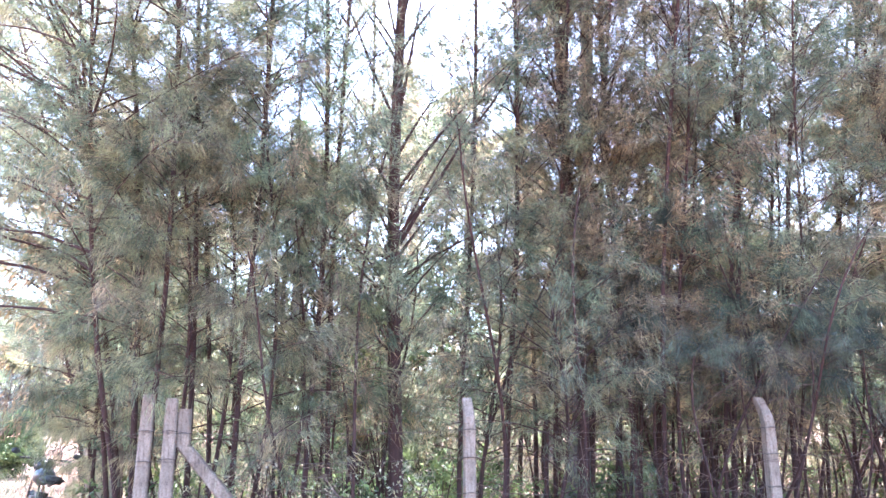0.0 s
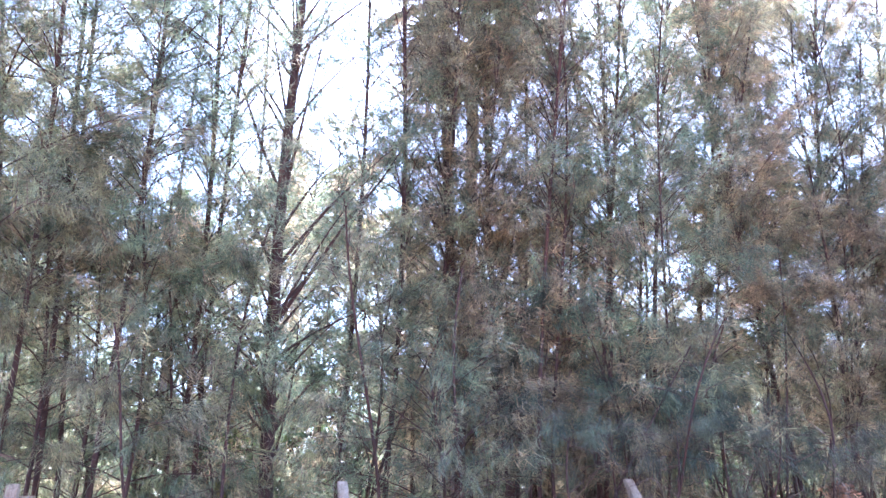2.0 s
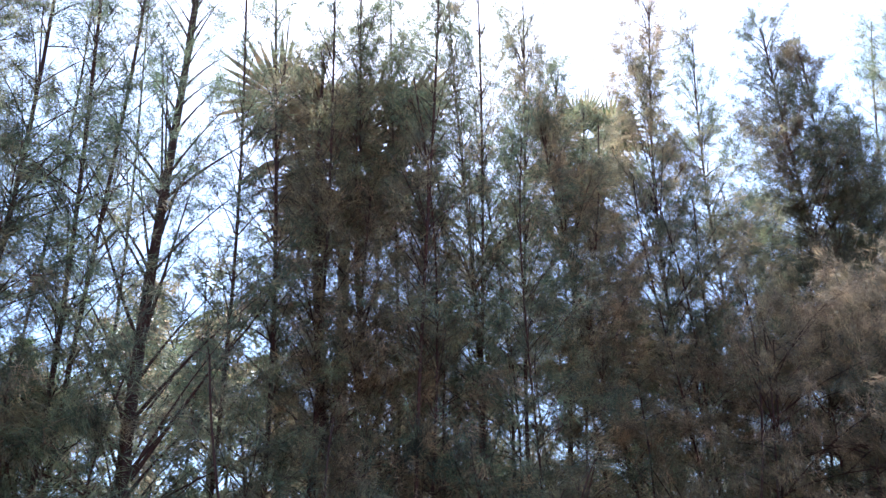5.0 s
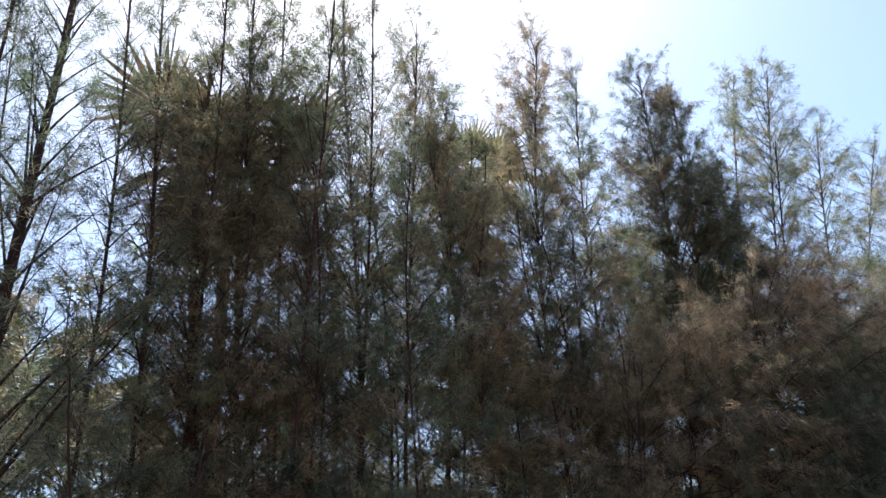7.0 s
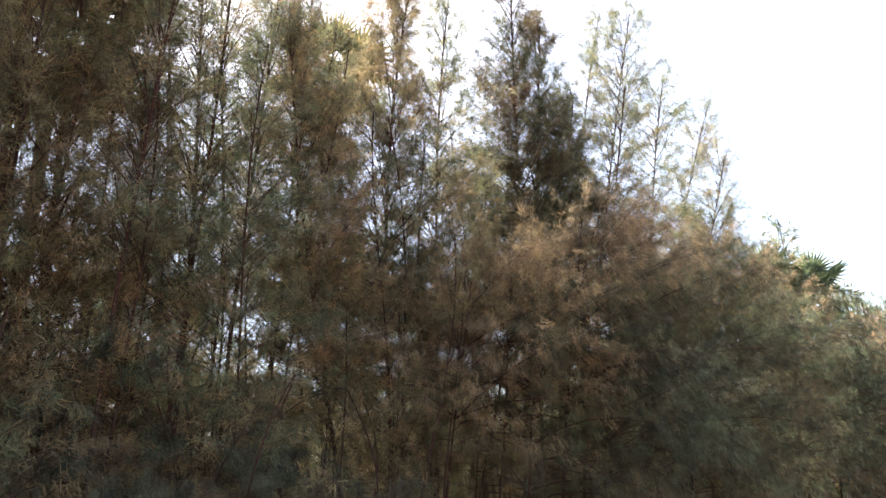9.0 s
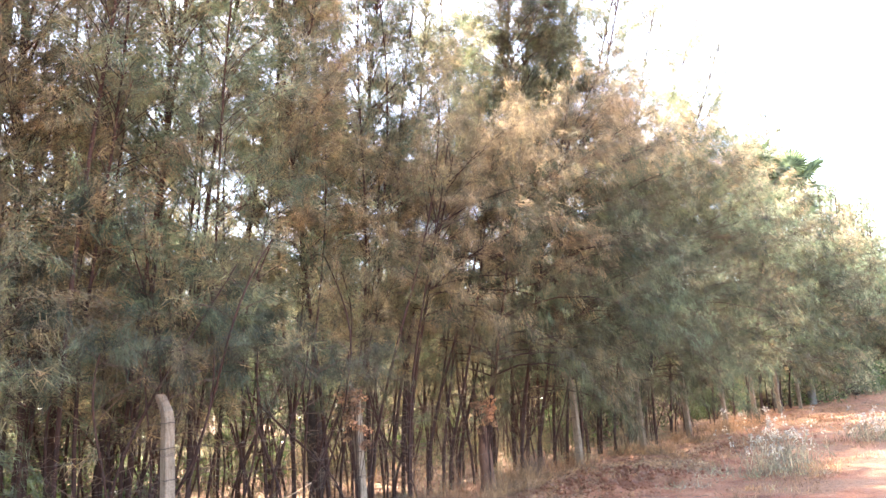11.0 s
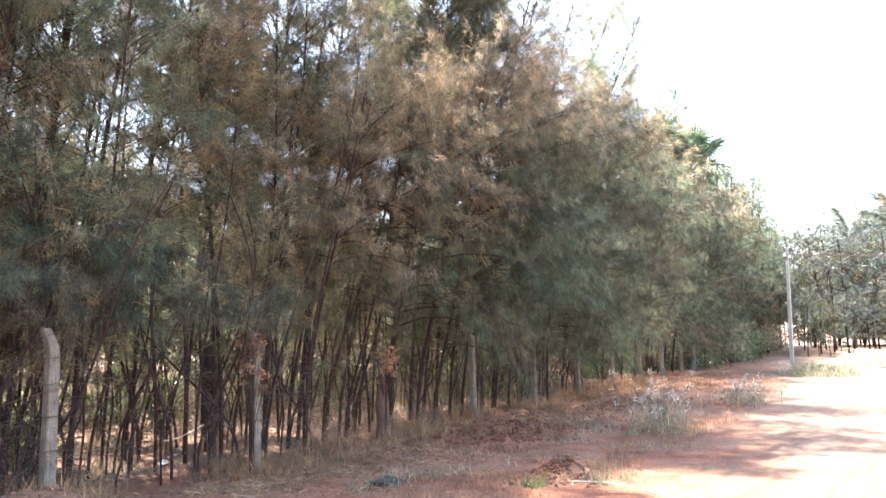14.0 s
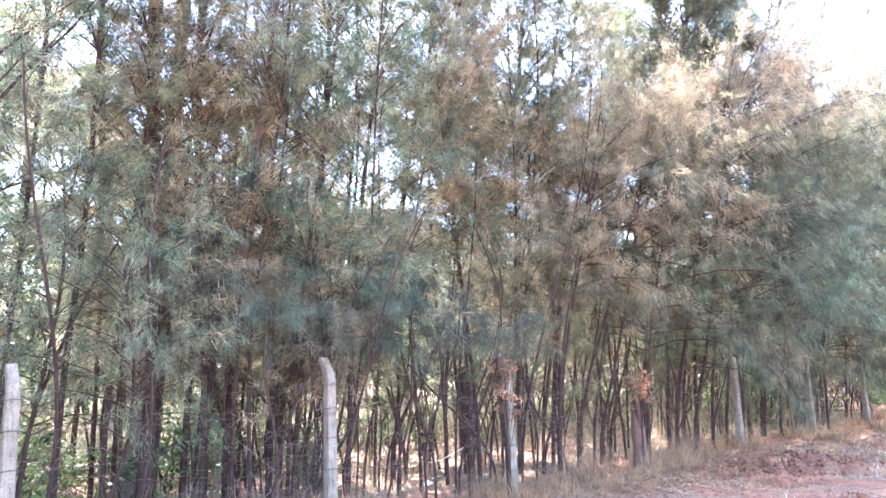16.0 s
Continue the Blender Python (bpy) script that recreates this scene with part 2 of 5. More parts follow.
# ---- mesh helpers ----
def mesh_from(name, V, F, mat, parent=None, smooth=False):
    me = bpy.data.meshes.new(name)
    V = np.asarray(V, dtype=np.float32)
    if isinstance(F, np.ndarray):
        k = F.shape[1]
        me.vertices.add(len(V))
        me.vertices.foreach_set("co", V.ravel())
        me.loops.add(F.size)
        me.loops.foreach_set("vertex_index", F.astype(np.int32).ravel())
        me.polygons.add(len(F))
        me.polygons.foreach_set("loop_start", np.arange(0, F.size, k, dtype=np.int32))
        me.update(calc_edges=True)
    else:
        me.from_pydata(V.tolist(), [], F)
    if smooth:
        me.polygons.foreach_set("use_smooth", np.ones(len(me.polygons), dtype=bool))
    me.materials.append(mat)
    ob = new(name, me)
    ob.parent = parent
    return ob


def part(name, bm, mat, parent, label="", smooth=False):
    me = bpy.data.meshes.new(name)
    bm.to_mesh(me)
    bm.free()
    me.materials.append(mat)
    if smooth:
        me.polygons.foreach_set("use_smooth", np.ones(len(me.polygons), dtype=bool))
    ob = new(name, me)
    ob.parent = parent
    return tagged(ob, label)


def thing(name, place, label, category, group="", turn=0.0):
    ob = new(name)
    ob.matrix_world = Matrix.Translation(place) @ Matrix.Rotation(radians(turn), 4, "Z")
    return tagged(ob, label, category, group)


class Wood:
    """Collects tapered tubes into one mesh."""

    def __init__(self):
        self.V, self.F, self.n = [], [], 0

    def tube(self, pts, radii, sides=5):
        pts = np.asarray(pts, float)
        d = np.gradient(pts, axis=0)
        d /= np.linalg.norm(d, axis=1)[:, None] + 1e-9
        ref = np.array([0.0, 0, 1]) if abs(d[0, 2]) < 0.9 else np.array([1.0, 0, 0])
        a = np.cross(d, ref)
        a /= np.linalg.norm(a, axis=1)[:, None] + 1e-9
        e = np.cross(d, a)
        th = np.linspace(0, 2 * np.pi, sides, endpoint=False)
        ring = pts[:, None] + np.asarray(radii)[:, None, None] * (np.cos(th)[None, :, None] * a[:, None] + np.sin(th)[None, :, None] * e[:, None])
        k = len(pts)
        i = np.arange(k - 1)[:, None] * sides + np.arange(sides)[None]
        j = np.arange(k - 1)[:, None] * sides + (np.arange(sides)[None] + 1) % sides
        self.V.append(ring.reshape(-1, 3))
        self.F.append(np.stack([i, j, j + sides, i + sides], -1).reshape(-1, 4) + self.n)
        self.n += k * sides

    def mesh(self, name, mat, parent):
        return mesh_from(name, np.concatenate(self.V), np.concatenate(self.F), mat, parent, True)


def blades(P, D, length, width, rng):
    """One long thin triangle for each place P and way D."""
    n = len(P)
    side = np.cross(D, rng.normal(size=(n, 3)))
    side /= np.linalg.norm(side, axis=1)[:, None] + 1e-9
    w = (np.asarray(width) * 0.5)[:, None] if np.ndim(width) else width * 0.5
    V = np.stack([P - side * w, P + side * w, P + D * np.asarray(length)[:, None]], 1).reshape(-1, 3)
    return V, np.arange(3 * n).reshape(-1, 3)


def unit(a):
    return a / (np.linalg.norm(a, axis=-1, keepdims=True) + 1e-9)


def casuarina(name, place, h, lean, seed, mat, label, r=1.2, clear=0.15, branches=60, dense=1.0, girth=0.07, rise=40.0, droop=0.5, shape="cone",
              tuft=0.18, wide=0.0082, wobble=0.12, group="planted casuarina trees", side=None, inner=0.3, thick=12, per=5, sunlit_dry_top=None, dead=0):
    """A feathery tree. lean: metres by which its top stands off its foot; r: the crown's radius; clear: the bare share
    of the stem;
    sunlit_dry_top: the share of the height above which the needles are gold, for dryness and painted sunlight; dead:
    how many dry twigs stick out of the bare stem."""
    rng = np.random.default_rng(seed)
    root = thing(name, place, label, "tree", group)
    k = 14
    t = np.linspace(0, 1, k)
    bend = t ** 1.4
    stem = np.stack([lean[0] * bend, lean[1] * bend, h * t], 1)
    ph = rng.uniform(0, 6.28, 4)
    stem[:, 0] += wobble * (np.sin(5 * t + ph[0]) - np.sin(ph[0])) * np.minimum(1, 4 * t)
    stem[:, 1] += wobble * (np.sin(4 * t + ph[1]) - np.sin(ph[1])) * np.minimum(1, 4 * t)
    stem[0, 2] = -0.1
    wood = Wood()
    wood.tube(stem, 0.52 * girth * (1.15 - t) ** 0.8 + 0.006, 8)
    wood.mesh("trunk", BARK, root)
    limbs = Wood()
    u = np.sort(rng.uniform(0, 1, branches) ** (0.9 if shape == "round" else 1.4))
    tt = clear + (0.985 - clear) * u
    az = np.arange(branches) * 2.399963 + rng.uniform(0, 0.9, branches)
    if shape == "cone":
        prof = np.clip((1 - u), 0.22, 1) ** 0.75 * np.minimum(1, 0.45 + 3 * u)
    elif shape == "column":
        prof = np.clip(1 - u, 0.16, 1) ** 0.5 * np.minimum(1, 0.4 + 2 * u)
    else:
        prof = np.sqrt(np.clip(1 - (1.7 * u - 0.6) ** 2 / 1.4, 0.08, 1))
    L = r * prof * rng.uniform(0.65, 1.2, branches) + 0.15
    if side is not None:
        want = math.atan2(side[1], side[0])
        L *= 1 + side[2] * np.maximum(0, np.cos(az - want)) - 0.3 * side[2] * np.maximum(0, -np.cos(az - want))
    el = np.radians(rise + ((20 * u) if shape == "round" else (80 - rise) * u ** 1.3) + rng.normal(0, 8, branches))
    ss = np.linspace(0, 1, 6)
    nodes, ways, twp, twd, twl = [], [], [], [], []
    for i in range(branches):
        base = np.array([np.interp(tt[i], t, stem[:, j]) for j in range(3)])
        e = el[i] - ss * droop * (1.1 - 0.8 * u[i]) * rng.uniform(0.6, 1.4)
        a = az[i] + ss * rng.normal(0, 0.25)
        d = np.stack([np.cos(e) * np.cos(a), np.cos(e) * np.sin(a), np.sin(e)], 1)
        pts = base + np.concatenate([np.zeros((1, 3)), np.cumsum(d[1:] * L[i] / 5, 0)])
        limbs.tube(pts, np.maximum(0.003, min(0.018, girth * 0.24) * (0.5 + 0.4 * L[i]) * (1.05 - ss)), 4)
        m = max(3, int(L[i] * 9 * dense * (1.0 if shape == "round" else 1.2 - 0.6 * u[i])))
        x = rng.uniform(inner, 1, m) ** 0.8
        sp = np.stack([np.interp(x, ss, pts[:, j]) for j in range(3)], 1)
        sd = unit(np.stack([np.interp(x, ss, d[:, j]) for j in range(3)], 1) * 0.9 + rng.normal(0, 0.48, (m, 3)))
        sl = rng.uniform(0.2, 0.62, m) * (0.6 + 0.35 * L[i])
        twp.append(sp), twd.append(sd), twl.append(sl)
    tagged(limbs.mesh("branch", BARK, root), kind="stuff")
    sp, sd, sl = np.concatenate(twp), np.concatenate(twd), np.concatenate(twl)
    V, F = blades(sp, sd, sl, 0.009, rng)
    tagged(mesh_from("twig", V, F, TWIG, root), kind="stuff")
    x = rng.uniform(0.1, 1.0, (len(sp), per))
    nodes = (sp[:, None] + sd[:, None] * (sl[:, None] * x)[..., None]).reshape(-1, 3)
    ways = np.repeat(sd, per, 0)
    ways = unit(ways * 0.75 + rng.normal(0, 0.42, ways.shape) + np.array([0, 0, -0.25 - 0.55 * droop]))
    if shape == "round" and wide < 0.012:
        thick, wide = thick * 1.45, wide * 0.72
    nb = max(3, int(thick * dense))
    nodes, ways = np.repeat(nodes, nb, 0), np.repeat(ways, nb, 0)
    if shape == "round":
        nodes = nodes + rng.normal(0, 0.04, nodes.shape)
        D = unit(ways + rng.normal(0, 0.26, nodes.shape) + np.array([0, 0, -0.25]))
    else:
        nodes = nodes + rng.normal(0, 0.035, nodes.shape)
        D = unit(ways + rng.normal(0, 0.55, nodes.shape))
    ln = tuft * rng.uniform(0.5, 1.25, len(nodes))
    V, F = blades(nodes, D, ln, wide * rng.uniform(0.7, 1.3, len(nodes)), rng)
    if sunlit_dry_top is not None:
        mark = np.repeat(nodes[::nb, 2] + rng.normal(0, 0.05 * h, len(nodes) // nb), nb) > sunlit_dry_top * h
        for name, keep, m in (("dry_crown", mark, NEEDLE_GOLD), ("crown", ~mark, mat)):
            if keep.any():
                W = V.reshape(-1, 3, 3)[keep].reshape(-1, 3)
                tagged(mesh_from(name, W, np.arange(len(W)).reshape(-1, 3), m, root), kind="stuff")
    else:
        tagged(mesh_from("crown", V, F, mat, root), kind="stuff")
    if dead:
        dry = Wood()
        for i in range(dead):
            f = rng.uniform(0.03, max(0.12, clear * 1.3))
            base = np.array([np.interp(f, t, stem[:, j]) for j in range(3)])
            a, e, ln1 = rng.uniform(0, 6.28), rng.uniform(-0.3, 0.9), rng.uniform(0.25, 0.95)
            d1 = np.array([math.cos(a) * math.cos(e), math.sin(a) * math.cos(e), math.sin(e)])
            d2 = unit(d1 + np.array([0, 0, -0.5]) + rng.normal(0, 0.35, 3))
            tip = base + d1 * ln1 * 0.6 + d2 * ln1 * 0.4
            dry.tube([base, base + d1 * ln1 * 0.6, tip], [0.006, 0.0045, 0.002], 3)
            for k2 in range(3):
                p0 = base + (tip - base) * rng.uniform(0.35, 0.95)
                dry.tube([p0, p0 + unit(d2 + rng.normal(0, 0.7, 3)) * ln1 * rng.uniform(0.2, 0.45)], [0.003, 0.0012], 3)
        tagged(dry.mesh("dead_twig", TWIG, root), kind="stuff")
    return root


# ---- ground ----
def lie(x, y):
    """The ground's height: nearly level, with low heaps of earth on the verge."""
    z = 0.05 * math.sin(0.7 * x + 0.4) * math.sin(0.9 * y) + 0.03 * noise.noise((x * 0.9, y * 0.9, 0))
    for hx, hy, hr, hh in HEAPS:
        z += hh * math.exp(-((x - hx) ** 2 + (y - hy) ** 2) / hr ** 2)
    rough = 0.0
    for hx, hy, hr, hh in DUG:
        rough += hh * math.exp(-((x - hx) ** 2 + (y - hy) ** 2) / hr ** 2)
    z += 0.012 * noise.noise((x * 3.1, y * 3.1, 5.0)) + rough * (noise.noise((x * 2.2, y * 2.2, 8.0)) + 0.8 * noise.noise((x * 5.0, y * 5.0, 9.0)))
    fade = max(0.0, 1 - math.hypot(x, y) / 60)
    return z * fade


HEAPS = [(2.6, 6.3, 0.75, 0.56), (7.6, 6.9, 0.9, 0.10), (10.4, 7.3, 1.1, 0.16), (15.0, 6.6, 1.6, 0.12), (19.5, 7.0, 1.8, 0.12), (4.3, 6.6, 0.8, 0.08), (7.62, 4.35, 0.38, 0.09)]
DUG = [(9.1, 6.9, 0.8, 0.17), (10.3, 6.8, 1.1, 0.18), (7.62, 4.35, 0.5, 0.14), (7.1, 7.0, 0.8, 0.06), (2.95, 6.75, 0.7, 0.06), (15.5, 7.6, 1.6, 0.10)]
xs = np.concatenate([-np.geomspace(1500, 26, 14), np.arange(-25, 0, 0.45), np.arange(0.2, 14, 0.13), np.arange(14.2, 45.1, 0.45), np.geomspace(46, 1500, 14)])
ys = np.concatenate([-np.geomspace(1500, 12, 14), np.arange(-11, 3.2, 0.45), np.arange(3.4, 9, 0.13), np.arange(9.2, 30.1, 0.45), np.geomspace(31, 1500, 16)])
V = [(x, y, lie(x, y)) for y in ys for x in xs]
nx = len(xs)
F = np.array([(j * nx + i, j * nx + i + 1, (j + 1) * nx + i + 1, (j + 1) * nx + i) for j in range(len(ys) - 1) for i in range(nx - 1)])
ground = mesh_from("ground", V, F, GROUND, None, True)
tagged(ground, "dry reddish earth with straw-coloured verge and sandy track", "ground", kind="structure")


def on(p, lift=0.0):
    return Vector((p[0], p[1], lie(p[0], p[1]) + lift))


# ---- fence posts and wire ----
def ring_box(bm, levels):
    """A four-sided shaft through levels of (centre, half width, half depth), with bevelled corners."""
    rings = []
    for c, w, d in levels:
        k = 0.22
        prof = [(-w, -d + k * d), (-w + k * w, -d), (w - k * w, -d), (w, -d + k * d), (w, d - k * d), (w - k * w, d), (-w + k * w, d), (-w, d - k * d)]
        rings.append([bm.verts.new((c[0] + a, c[1] + e, c[2])) for a, e in prof])
    for r0, r1 in zip(rings, rings[1:]):
        for i in range(8):
            bm.faces.new((r0[i], r0[(i + 1) % 8], r1[(i + 1) % 8], r1[i]))
    bm.faces.new(rings[0][::-1])
    bm.faces.new(rings[-1])


HEIGHTS = (0.30, 0.62, 0.95, 1.27, 1.52)


def wire_tie(parent, z, w=0.058):
    wood = Wood()
    th = np.linspace(0, 2 * np.pi, 13)
    wood.tube(np.stack([w * 1.12 * np.clip(1.3 * np.cos(th), -1, 1), w * 1.12 * np.clip(1.3 * np.sin(th), -1, 1), np.full(13, z) + 0.006 * np.sin(3 * th)], 1), np.full(13, 0.0035), 5)
    wood.mesh("wire_tie", WIRE, parent)


def concrete_post(place, label, seed, arm=True, top=1.95, tilt=0.0, turn=8.0):
    rng = random.Random(seed)
    root = thing("concrete_post", place, label, "fence post", "fence posts", turn)
    root.rotation_euler[1] = radians(tilt)
    bm = bmesh.new()
    w = 0.056
    if arm:
        ring_box(bm, [((0, 0, -0.2), w * 1.1, w * 1.1), ((0, 0, 0.6), w * 1.05, w * 1.05), ((0, 0, 1.56), w * 0.95, w * 0.95)])
        part("shaft", bm, CONCRETE, root)
        bm = bmesh.new()
        ring_box(bm, [((0, 0, 1.56), w * 0.93, w * 0.93), ((0, 0.02, 1.64), w * 0.9, w * 0.9), ((0, 0.13, 1.79), w * 0.82, w * 0.8), ((0, 0.15, 1.82), w * 0.74, w * 0.7)])
        part("arm", bm, CONCRETE, root, "cranked arm leaning inwards")
    else:
        ring_box(bm, [((0, 0, -0.2), w * 1.15, w * 1.15), ((0, 0, 0.8), w * 1.05, w * 1.05), ((0, 0, top - 0.03), w * 0.92, w * 0.92), ((0.004, 0, top), w * 0.78, w * 0.8)])
        part("shaft", bm, CONCRETE, root)
    for z in HEIGHTS:
        wire_tie(root, z + rng.uniform(-0.01, 0.01))
    return root


POST_S = [1.22, 4.28, 7.03, 9.93, 12.95, 15.93, 18.8, 21.73] + [24.68 + 2.95 * k for k in range(6)]
for i, s in enumerate(POST_S):
    if i == 3:
        continue  # an old stump has taken this post's place
    p = at(s, 0)
    concrete_post(Vector((p[0], p[1], 0)), "weathered grey concrete fence post with cranked top and wire ties", i, tilt=random.uniform(-0.7, 0.7))
CORNER = bearing(-21.75, 7.25)
concrete_post(on(CORNER), "weathered grey concrete corner post standing upright", 40, False, 1.85, 0.6, 14)
concrete_post(on(bearing(-19.95, 7.2)), "weathered grey concrete corner post beside its twin", 41, False, 1.81, -0.4, 14)
# a cranked post set as a sloping brace
brace = thing("brace_post", on(bearing(-19.1, 7.25)), "weathered grey concrete brace post sloping down from the corner", "fence post", "fence posts", 8)
wood = Wood()
bm = bmesh.new()
ring_box(bm, [((0, 0, 1.38), 0.058, 0.058), ((0, 0, 1.55), 0.056, 0.056), ((0, 0, 1.715), 0.052, 0.052)])
part("head", bm, CONCRETE, brace, "upright head of the brace")
bm = bmesh.new()
ring_box(bm, [((1.25, 0, -0.15), 0.075, 0.06), ((0.62, 0, 0.68), 0.075, 0.06), ((0.02, 0, 1.38), 0.066, 0.058)])
part("leg", bm, CONCRETE, brace)
wire_tie(brace, 1.5)


def barbed_wire(points, label):
    root = new("barbed_wire")
    tagged(root, label, "wire", "barbed wire strands")
    wood = Wood()
    barbs = Wood()
    pts = []
    for a, e in zip(points, points[1:]):
        n = 10
        for i in range(n):
            f = i / n
            pts.append(a.lerp(e, f) - Vector((0, 0, 0.16 * f * (1 - f))))
    pts.append(points[-1])
    wood.tube([tuple(p) for p in pts], [0.0019] * len(pts), 4)
    for a, e in zip(pts, pts[1:]):
        for i in range(2):
            p = a.lerp(e, (i + 0.5) / 2)
            d = Vector((random.uniform(-1, 1), random.uniform(-1, 1), random.uniform(-1, 1))).normalized() * 0.022
            barbs.tube([tuple(p - d), tuple(p + d)], [0.002, 0.002], 3)
    wood.mesh("strand", STRAND, root)
    tagged(barbs.mesh("barb", STRAND, root), kind="stuff")


line = [CORNER] + [at(s, 0) for s in POST_S[:9]]
for z in HEIGHTS:
    barbed_wire([Vector((p[0], p[1], z)) - N * 0.07 for p in line], "thin rusty barbed wire strung between concrete posts")
side_line = [CORNER + bearing(-27, k * 3.0) for k in range(8)]
for p in side_line[1:]:
    concrete_post(on(p), "weathered grey concrete fence post along the side track", random.randint(0, 99), turn=63)
for z in HEIGHTS:
    barbed_wire([Vector((p[0], p[1], z)) for p in side_line], "thin rusty barbed wire along the side track")

# ---- casuarina trees ----
GREEN, MIXED, BROWN, DARK, PLUME, SHADE = NEEDLE_GREEN, NEEDLE_MIXED, NEEDLE_BROWN, NEEDLE_DARK, NEEDLE_PLUME, NEEDLE_SHADE
LAB = {GREEN: "tall slender casuarina with feathery grey-green needles behind the fence", MIXED: "tall slender casuarina with grey-green and browning needles",
       BROWN: "casuarina with rust-brown drying needles behind the fence", DARK: "casuarina with dark bluish-green drooping needles", SHADE: "thick casuarina with needles coloured dark for deep shade", PLUME: "low casuarina with soft grey-green needles hanging like a plume"}
COUNT = [100]


def planted(az, q, h, lean, girth, r, mat, slide=0.0, name="casuarina_tree", **kw):
    s = along(az, q)
    COUNT[0] += 1
    off = -N * lean + U * slide
    return casuarina(name, on(at(s, q)), h, (off.x, off.y), COUNT[0], mat, LAB[mat], r=r, girth=girth, **kw)


def tipped(az, q, tip_az, tip_el, tip_q, girth, r, mat, **kw):
    """A tree from its foot at the bearing az, q metres behind the fence, to a tip seen at tip_az and tip_el, tip_q metres behind the fence."""
    dist = (FENCE + tip_q) / math.cos(radians(tip_az + 8.0))
    return planted(az, q, EYE + dist * math.tan(radians(tip_el)), q - tip_q, girth, r, mat, along(tip_az, tip_q) - along(az, q), **kw)


rs0 = random.Random(12)
# open, sparse stems by the corner
for az, q, h, lean, girth, r, dense in [(-21.3, 0.9, 12.5, 1.8, 0.05, 1.3, 0.9), (-18.6, 1.2, 13.0, 1.8, 0.055, 1.3, 0.8), (-17.1, 1.6, 12.5, 1.6, 0.05, 1.2, 0.8), (-15.6, 1.0, 13.0, 2.0, 0.055, 1.2, 0.8),
                                        (-12.6, 1.6, 11.0, 1.0, 0.032, 0.9, 0.6), (-10.5, 1.0, 12.5, 1.6, 0.055, 1.1, 0.7), (-8.7, 1.4, 13.0, 2.0, 0.05, 1.2, 0.7), (-7.2, 2.4, 12.0, 0.8, 0.04, 1.1, 0.6)]:
    planted(az, q, h, lean, girth * 0.85, r * 1.1, MIXED if az < -16 else GREEN, branches=92, dense=0.86 * dense, clear=0.28 if az < -15 else 0.18, rise=46, shape="column", dead=14, tuft=0.17, wide=0.0085)
fork = planted(-3.6, 1.2, 14.0, 0.9, 0.135, 2.4, GREEN, branches=100, dense=0.66, rise=56, droop=0.3, clear=0.16, inner=0.4, dead=10)
foot = on(at(along(-3.6, 1.2), 1.2))
for way, thick in (([(-3.5, 8.2, 3.6), (-1.2, 8.15, 4.15), (1.5, 8.1, 4.76), (4.4, 8.05, 5.3), (7.0, 8.0, 5.9)], 0.026), ([(-3.75, 8.15, 5.0), (-5.6, 8.1, 5.6), (-7.5, 8.0, 6.27), (-9.5, 8.0, 7.0), (-10.6, 8.0, 7.9)], 0.024),
                   ([(-3.6, 8.2, 2.8), (-4.8, 8.1, 3.1), (-6.2, 8.0, 3.4), (-7.6, 7.9, 3.5)], 0.02)):
    limb = Wood()
    limb.tube([tuple(bearing(*p) - foot) for p in way], np.linspace(thick, 0.006, len(way)), 6)
    limb.mesh("limb", BARK, fork)
for az, q, h, lean, girth, r, dense in [(4.5, 1.6, 12.5, 1.3, 0.05, 1.1, 0.7), (6.8, 2.6, 11.5, 0.8, 0.045, 1.2, 0.7), (10.2, 1.4, 9.6, 0.9, 0.125, 1.5, 0.72), (12.7, 1.8, 9.2, 1.0, 0.065, 1.5, 0.85), (15.6, 2.0, 8.6, 1.2, 0.06, 1.4, 0.75), (8.2, 2.2, 8.4, 0.8, 0.045, 1.3, 0.7), (14.0, 1.2, 7.2, 0.8, 0.04, 1.3, 0.75)]:
    planted(az, q, h, lean, girth, r, BROWN if az > 8 else MIXED, branches=88 if az > 8 else 84, dense=0.85 * dense, clear=0.22, rise=46, shape="column", dead=12)
for az, h, r in ((7.4, 13.0, 1.3), (10.8, 13.2, 1.3), (14.2, 13.2, 1.3)):
    planted(az, 1.6, h, 1.8, 0.034, r, MIXED, 0.3, branches=84, dense=0.6, clear=0.5, rise=50, droop=0.3, shape="column")
planted(1.0, 1.6, 13.0, 1.2, 0.04, 1.3, GREEN, branches=90, dense=0.56, clear=0.2, rise=46, shape="column", dead=10)
planted(16.0, 1.0, 13.4, 2.4, 0.036, 1.3, MIXED, 0.2, branches=84, dense=0.55, rise=54, droop=0.3, clear=0.35, shape="column", dead=10)
planted(20.0, 1.2, 13.0, 2.2, 0.036, 1.3, MIXED, 0.3, branches=84, dense=0.55, rise=54, droop=0.3, clear=0.35, shape="column", dead=10)
